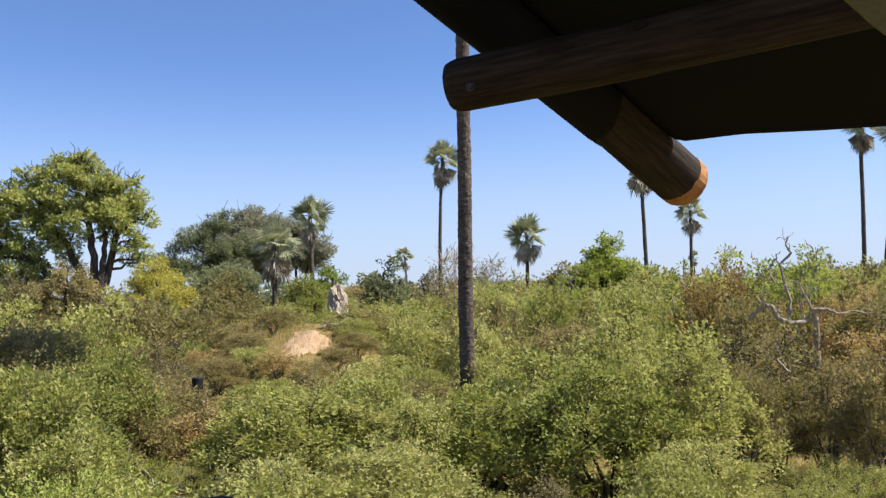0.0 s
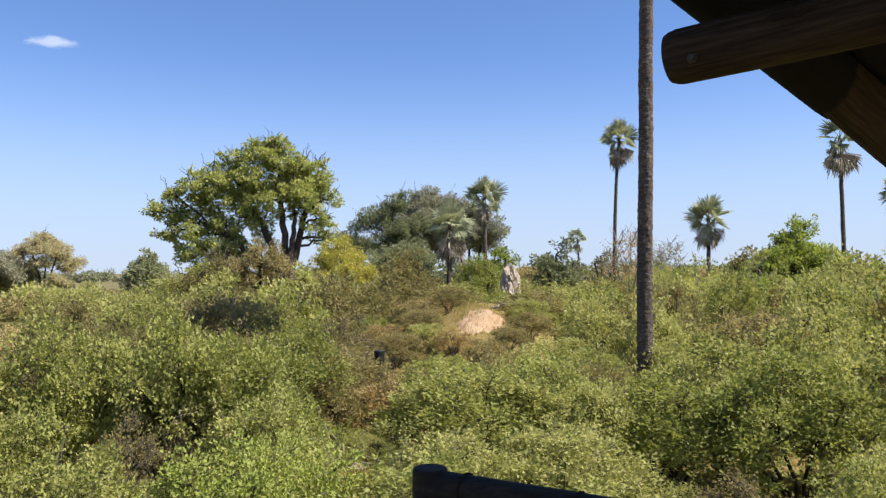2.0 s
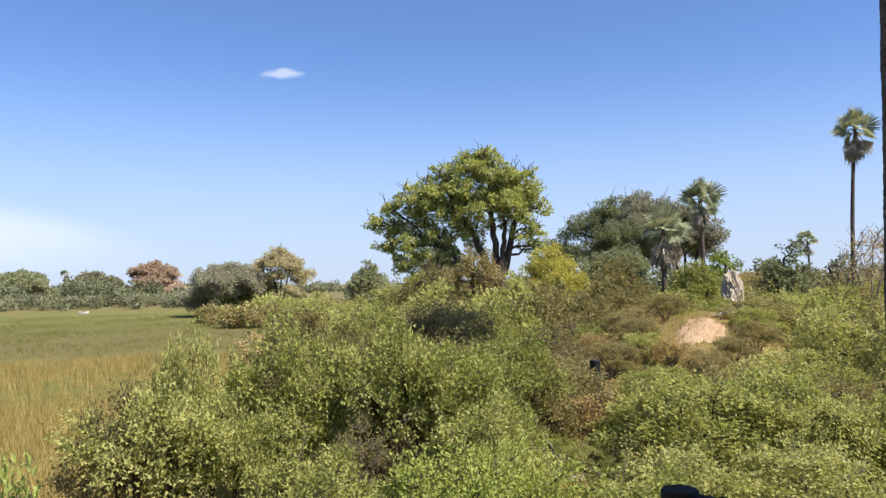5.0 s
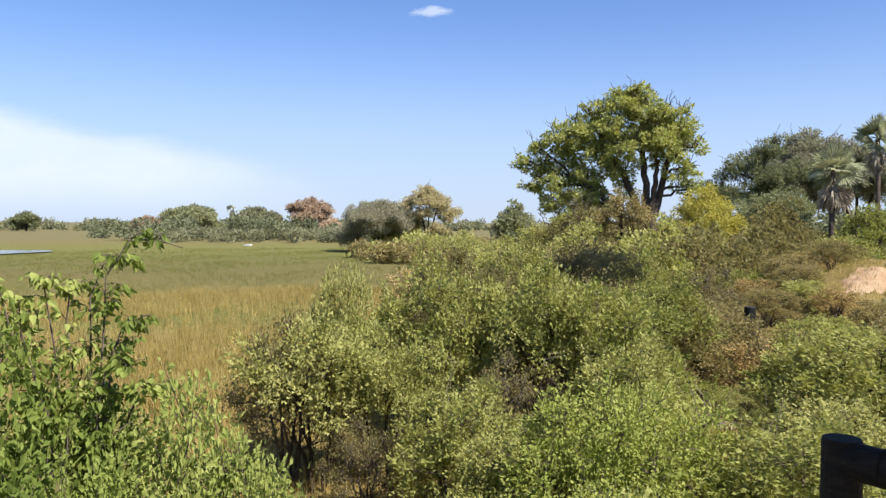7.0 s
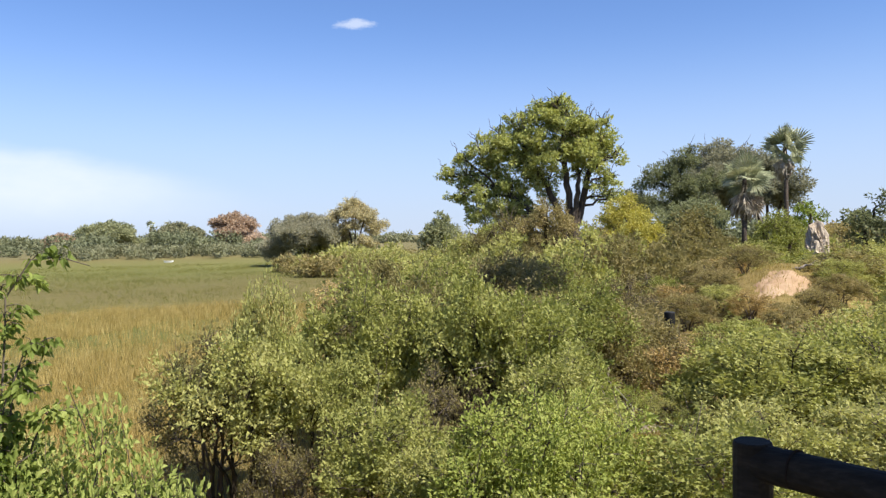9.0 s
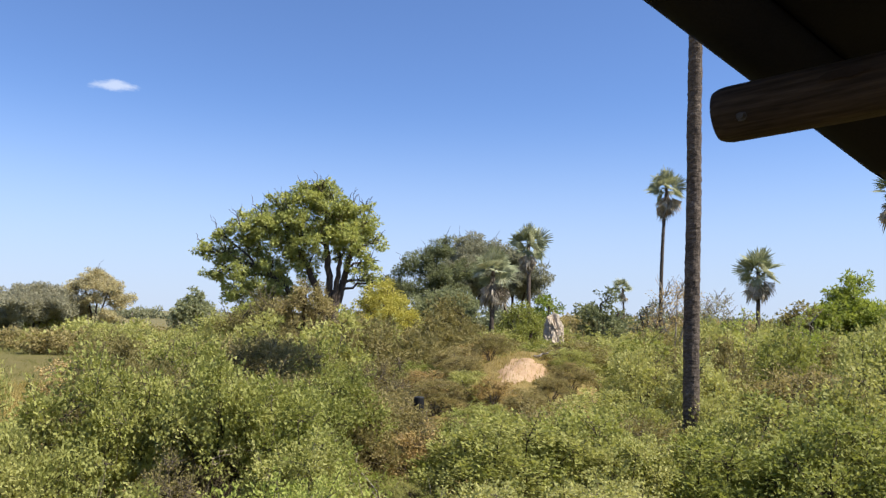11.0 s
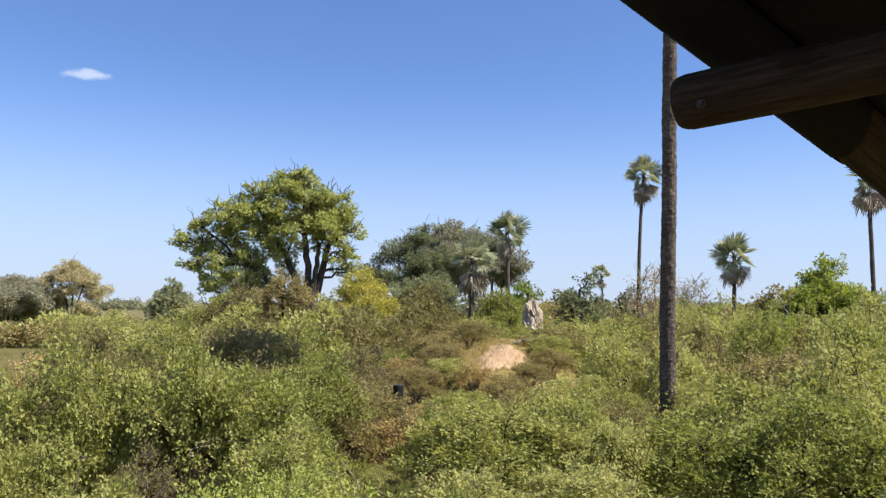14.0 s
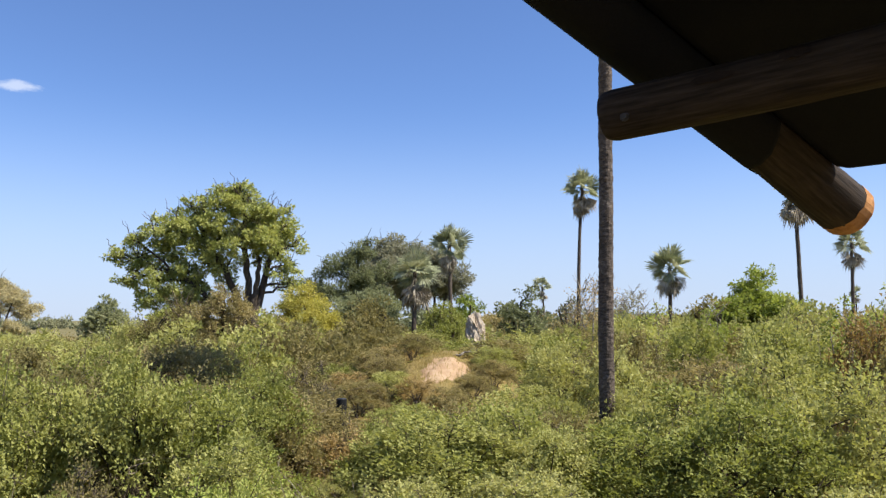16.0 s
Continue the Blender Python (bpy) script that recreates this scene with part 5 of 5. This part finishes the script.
            top = rng.uniform(2.4, 2.95) if az < 24 else rng.uniform(2.4, 3.0)
        elif d < 20:
            r = rng.uniform(1.1, 1.8)
            top = rng.uniform(2.8, 4.05)
        else:
            r = rng.uniform(1.1, 1.8)
            top = rng.uniform(3.2, 4.4)
        if d > 24 and az > 12:
            top = rng.uniform(3.8, 4.8) if az < 32 else rng.uniform(3.2, 3.8)
        if az < -2 and d > 11:
            top += 0.5 + 0.35 * smoothstep(-5, -20, az)
            top = top - 0.3 * (d < 14)
        if az > 12 and 15 < d <= 24:
            top += 0.25
        if limit < 9:
            r = min(r, rng.uniform(0.8, 1.1))
        top = min(top, limit)
        gz = ground_z(x, y)
        if top - gz < 0.9:
            top = gz + rng.uniform(0.8, 1.2)
        if any((x - px) ** 2 + (y - py) ** 2 < (0.68 * (r + pr)) ** 2 for px, py, pr in placed):
            continue
        brown = 8 < az < 40 and 11 < d < 40
        q = rng.random()
        if d < 11:
            proto = NEAR[rng.randrange(3)] if q < 0.8 else NEAR[3] if q < 0.9 else NEAR[4]
        elif d < 25:
            if brown:
                proto = MID[3] if q < 0.32 else MID[6] if q < 0.58 else MID[4] if q < 0.67 else MID[5] if q < 0.77 else MID[rng.randrange(3)]
            elif az < -17:
                proto = MID[5] if q < 0.22 else MID[4] if q < 0.36 else MID[3] if q < 0.7 else MID[rng.randrange(3)]
            else:
                proto = MID[rng.randrange(3)] if q < 0.66 else MID[3] if q < 0.78 else MID[6] if q < 0.88 else MID[4] if q < 0.93 else MID[5]
        else:
            proto = FAR[2 + rng.randrange(2)] if (q < (0.6 if brown else 0.3)) else FAR[rng.randrange(2)]
        if d > 27:
            far[0 if proto in FAR[:2] else 1].append((proto, x, y, r, top))
        else:
            put_bush(proto, x, y, r, top, rng)
        placed.append((x, y, r))
    far_thicket("green leafy thicket stretching back among the trees", far[0], M_LEAF, 201)
    far_thicket("olive-brown thicket stretching back among the trees", far[1], M_OLIVE, 202)
    # low undergrowth in the gaps close by
    low, tries = [], 0
    while len(low) < 76 and tries < 6000:
        tries += 1
        az, d = rng.uniform(-34, 62), rng.uniform(3.9, 12.5)
        x, y = polar(az, d)
        if on_island(x, y) < 0.9 or (-36 < az < -17 and d < 10.5) or (29.5 < az < 34 and d > 8) or (az > 42 and d > 6.5):
            continue
        clear = 14.0 < az < 21.5 and 8.8 < d < 12.2
        if clear and rng.random() < 0.3:
            continue
        r = rng.uniform(0.45, 0.7)
        if any((x - px) ** 2 + (y - py) ** 2 < (0.45 * (r + pr)) ** 2 for px, py, pr in placed + low):
            continue
        q = rng.random()
        h = rng.uniform(0.35, 0.6) if clear else rng.uniform(0.5, 0.9)
        put_bush(LOW[0] if q < 0.5 else LOW[1] if q < 0.85 else LOW[2], x, y, r * (0.75 if clear else 1), ground_z(x, y) + h, rng)
        low.append((x, y, r))


plant()


# ---- sapling with drooping leaves beside the deck ----
def build_sapling():
    """Leafy shoots from one root; one leader arches over at its tip. Leaves hang in rows from side twigs."""
    rng, nrng = random.Random(9), np.random.default_rng(9)
    x0, y0 = polar(64.5, 5.9)
    z0 = ground_z(x0, y0)
    root = thing("sapling", "young leafy shoot with large drooping green leaves", "sapling", (x0, y0, z0))
    leaders = [(62.2, 5.8, 4.52, 0.42), (63.6, 5.9, 4.36, 0.26), (65.6, 5.9, 4.18, 0.1), (61.8, 5.6, 3.95, 0.1), (67.2, 5.8, 4.22, 0.05), (69.2, 5.9, 4.1, 0.05),
               (63.0, 5.5, 3.7, 0.15), (70.4, 5.7, 4.2, 0.0), (60.4, 5.5, 3.55, 0.15)]
    for az, d, zt, arch in leaders:
        tx, ty = polar(az, d)
        tip = Vector((tx - x0, ty - y0, zt - z0))
        sb = Build()
        n = 16
        pts = []
        for k in range(n):
            t = k / (n - 1)
            bend = max(0, t - 0.82) / 0.18
            p = Vector((tip.x * t ** 1.6, tip.y * t ** 1.6, tip.z * min(1, t / 0.88) - 0.10 * arch / 0.4 * bend * bend))
            p += Vector((0.42, 0.9, 0)).normalized() * arch * bend
            pts.append(p + Vector((rng.uniform(-1, 1), rng.uniform(-1, 1), 0)) * 0.012)
        sb.tube(pts, [0.014 * (1 - 0.8 * k / n) for k in range(n)], 5)
        P, D = [], []
        for k in range(34):
            t = rng.uniform(0.42, 1.0)
            j = min(n - 2, int(t * (n - 1)))
            p = pts[j].lerp(pts[j + 1], t * (n - 1) - j)
            a = rng.uniform(0, 6.28)
            run = rng.uniform(0.07, 0.2) * (1.25 - 0.6 * t)
            e = p + Vector((run * math.cos(a), run * math.sin(a), rng.uniform(-0.02, 0.07)))
            sb.tube([p, p.lerp(e, 0.5) + Vector((0, 0, 0.015)), e], [0.004, 0.003, 0.0018], 3, caps=False)
            for q in range(7):
                w = nrng.normal(size=3)
                P.append(np.array(p.lerp(e, 0.3 + 0.7 * q / 6)) + w * 0.016)
                D.append(w * np.array((0.45, 0.45, 0.2)) + np.array((0.25 * math.cos(a), 0.25 * math.sin(a), -0.6)))
        part("stem", sb, M_TWIG, root)
        fb = Build()
        L = nrng.uniform(0.04, 0.082, len(P))
        fb.leaves(np.array(P), np.array(D), L, L * 0.58, nrng, 0.25, broad=True)
        part("foliage", fb, M_BRIGHT, root)


build_sapling()


# ---- stones ----
def build_stone(x, y, size, seed):
    b = Build()
    verts, faces = [], []
    n, m = 7, 10
    for i in range(n):
        t = math.pi * i / (n - 1)
        for k in range(m):
            a = 2 * math.pi * k / m
            r = size * (1 + 0.35 * noise.noise(Vector((math.sin(t) * math.cos(a) * 1.5, math.sin(t) * math.sin(a) * 1.5, math.cos(t) + seed))))
            verts.append((r * math.sin(t) * math.cos(a) * 1.4, r * math.sin(t) * math.sin(a), 0.5 * r * math.cos(t)))
    for i in range(n - 1):
        for k in range(m):
            faces.append((i * m + k, i * m + (k + 1) % m, (i + 1) * m + (k + 1) % m, (i + 1) * m + k))
    b.add(verts, faces)
    ob = new("stone", b.mesh("stone", M_MOUND, True))
    ob.location = (x, y, ground_z(x, y) + 0.18 * size)
    ob.rotation_euler = (0, 0, seed)
    tagged(ob, "pale flat stone on the ground between bushes", "stone", "pale stones")


for sa, sd, sz in ((19.3, 10.9, 0.13), (18.0, 10.6, 0.09), (20.4, 11.0, 0.11), (16.4, 11.3, 0.09), (14.8, 11.0, 0.08)):
    sx, sy = polar(sa, sd)
    build_stone(sx, sy, sz, sa * 3)


# ---- dead wood ----
def dead_branch(label, pts, r, seed, twigs=6, wood=M_DEADWOOD):
    rng = random.Random(seed)
    root = thing("dead_branch", label, "dead branch", pts[0])
    o = Vector(pts[0])
    b = Build()
    P = [Vector(p) - o for p in pts]
    fine = []
    for a, c in zip(P, P[1:]):
        fine += [a.lerp(c, k / 4) + Vector((rng.uniform(-1, 1), rng.uniform(-1, 1), rng.uniform(-1, 1))) * r * 0.7 for k in range(4)]
    fine.append(P[-1])
    m = len(fine)
    b.tube(fine, [r * (1 - 0.75 * i / m) for i in range(m)], 8, 0.1, rng)
    part("limb", b, wood, root)
    for k in range(twigs):
        s = fine[rng.randrange(m // 4, m)]
        u = Vector((rng.uniform(-1, 1), rng.uniform(-0.6, 0.6), rng.uniform(-0.2, 1))).normalized() * rng.uniform(0.3, 0.9)
        tb = Build()
        limb(tb, s, s + u, r * 0.3, r * 0.08, rng, 0.15, 6, 5)
        part("twig", tb, wood, root)


def dead_tree():
    """Fallen gnarled tree: pale limbs that rise out of the thicket."""
    rng = random.Random(12)
    x0, y0 = 7.0, 15.3
    root = thing("dead_tree", "gnarled bleached dead tree with twisted limbs in the thicket", "dead tree", (x0, y0, ground_z(x0, y0) - 0.1))
    o = root.location
    runs = [([(7.0, 15.3, 1.2), (7.15, 15.2, 2.6), (7.12, 15.0, 3.77), (6.56, 15.0, 3.74), (6.35, 15.0, 3.83), (6.27, 15.0, 4.07), (6.1, 15.0, 4.09), (5.85, 15.1, 3.8)], 0.062, 0.03),
            ([(7.12, 15.0, 3.77), (7.02, 15.0, 3.98), (6.86, 15.0, 4.32), (6.8, 15.0, 4.5)], 0.035, 0.012),
            ([(7.05, 15.0, 3.98), (7.28, 14.9, 3.97), (7.47, 14.9, 3.87), (7.77, 14.9, 3.93), (8.05, 14.9, 3.85)], 0.035, 0.012),
            ([(6.56, 15.0, 3.74), (6.66, 15.1, 4.15), (6.58, 15.1, 4.42), (6.5, 15.1, 4.85), (6.72, 15.1, 5.07), (6.62, 15.1, 5.23), (6.67, 15.1, 5.38)], 0.034, 0.015),
            ([(7.0, 15.2, 1.3), (6.5, 14.6, 2.3), (6.1, 14.0, 2.9), (5.7, 13.6, 3.2)], 0.05, 0.015)]
    for pts, r0, r1 in runs:
        P = [Vector(p) - o for p in pts]
        fine = []
        for p, q in zip(P, P[1:]):
            fine += [p.lerp(q, k / 4) + Vector((rng.uniform(-1, 1), rng.uniform(-1, 1), rng.uniform(-1, 1))) * r0 * 0.35 for k in range(4)]
        fine.append(P[-1])
        n = len(fine)
        b = Build()
        b.tube(fine, [r0 + (r1 - r0) * i / n for i in range(n)], 9, 0.12, rng)
        part("limb", b, M_DEADWOOD, root)
        for k in range(5):
            j = fine[rng.randrange(n // 3, n)]
            u = Vector((rng.uniform(-1, 1), rng.uniform(-0.6, 0.6), rng.uniform(-0.1, 1))).normalized() * rng.uniform(0.2, 0.55)
            tb = Build()
            limb(tb, j, j + u, r1 * 0.6, 0.004, rng, 0.15, 6, 5)
            part("twig", tb, M_DEADWOOD, root)


dead_tree()
dead_branch("bleached dead limb in the thicket", [(7.4, 13.6, 1.3), (7.2, 13.4, 2.2), (6.7, 13.4, 2.6), (7.3, 13.3, 3.0)], 0.04, 3, 7)
dead_branch("bleached dead stem in the dark hollow", [(-5.6, 9.2, 1.3), (-5.7, 9.1, 2.4), (-5.6, 9.0, 2.75)], 0.025, 4, 4)
dead_branch("pale fallen sticks on the ground", [(-2.6, 9.9, 1.93), (-3.2, 10.1, 2.02), (-4.0, 10.4, 1.98)], 0.026, 5, 7, M_PALETWIG)
dead_branch("grey fallen log above the sand slope", [(-4.4, 26.0, 3.28), (-4.0, 25.9, 3.42), (-3.5, 26.0, 3.5)], 0.06, 15, 1, M_PALETWIG)
dead_branch("crooked grey limb lying in the shade", [(5.6, 11.6, 1.4), (6.4, 12.0, 1.75), (7.4, 12.1, 1.7), (8.2, 12.6, 1.9)], 0.09, 16, 9, M_DEADWOOD)
dead_branch("pale crooked stick in the bush", [(-11.8, 22.8, 1.3), (-11.7, 22.8, 2.6), (-11.9, 22.8, 3.5)], 0.05, 6, 4)


# ---- grass ----
def grass(name, label, mat, seed, n, az, dist, height, region):
    nrng = np.random.default_rng(seed)
    pos, H = [], []
    while len(pos) < n:
        a = nrng.uniform(*az)
        d = dist[0] + (dist[1] - dist[0]) * nrng.random() ** 0.75
        x, y = polar(a, d)
        if not region(x, y):
            continue
        if noise.noise(Vector((x * 0.12, y * 0.12, seed))) < -0.15 and nrng.random() < 0.75:
            continue
        z = ground_z(x, y)
        h = height * (0.7 + 0.5 * noise.noise(Vector((x * 0.3, y * 0.3, 3))))
        for k in range(6):
            pos.append((x + nrng.normal() * 0.14, y + nrng.normal() * 0.14, z - 0.02))
            H.append(h * nrng.uniform(0.5, 1.25))
    pos, H = np.array(pos), np.array(H)
    m = len(pos)
    direc = nrng.normal(size=(m, 3)) * 0.28
    direc[:, 2] = 1
    b = Build()
    b.leaves(pos, direc, H, np.maximum(0.014, H * 0.03), nrng, 0.0, True)
    tagged(new(name, b.mesh(name, mat)), label, "grass", kind="stuff")


def marsh(x, y):
    return on_island(x, y) < 0.35


def isle(x, y):
    return on_island(x, y) > 0.6


grass("marsh_grass", "tall golden dry grass at the marsh edge", M_STRAW, 5, 84000, (41, 80), (10, 48), 0.75, marsh)
grass("marsh_grass", "low green and straw marsh grass", M_GREENGRASS, 6, 60000, (36, 76), (42, 125), 0.5, marsh)
grass("dry_grass", "dry tufted straw grass between the bushes", M_STRAW, 7, 32000, (-37, 70), (3.6, 16), 0.34, isle)
grass("dry_grass", "straw-coloured grass on the sandy hillock", M_STRAW, 8, 9000, (-37, 20), (7, 34), 0.3, isle)
grass("dry_grass", "dry straw tufts growing on the sandy slope", M_STRAW, 9, 2200, (6, 13), (21.5, 27), 0.26, lambda x, y: abs(x + 4.1) < 1.2)
grass("dry_grass", "short straw grass on the open ground below the deck", M_STRAW, 10, 9000, (10, 25), (7.0, 13.5), 0.30, isle)
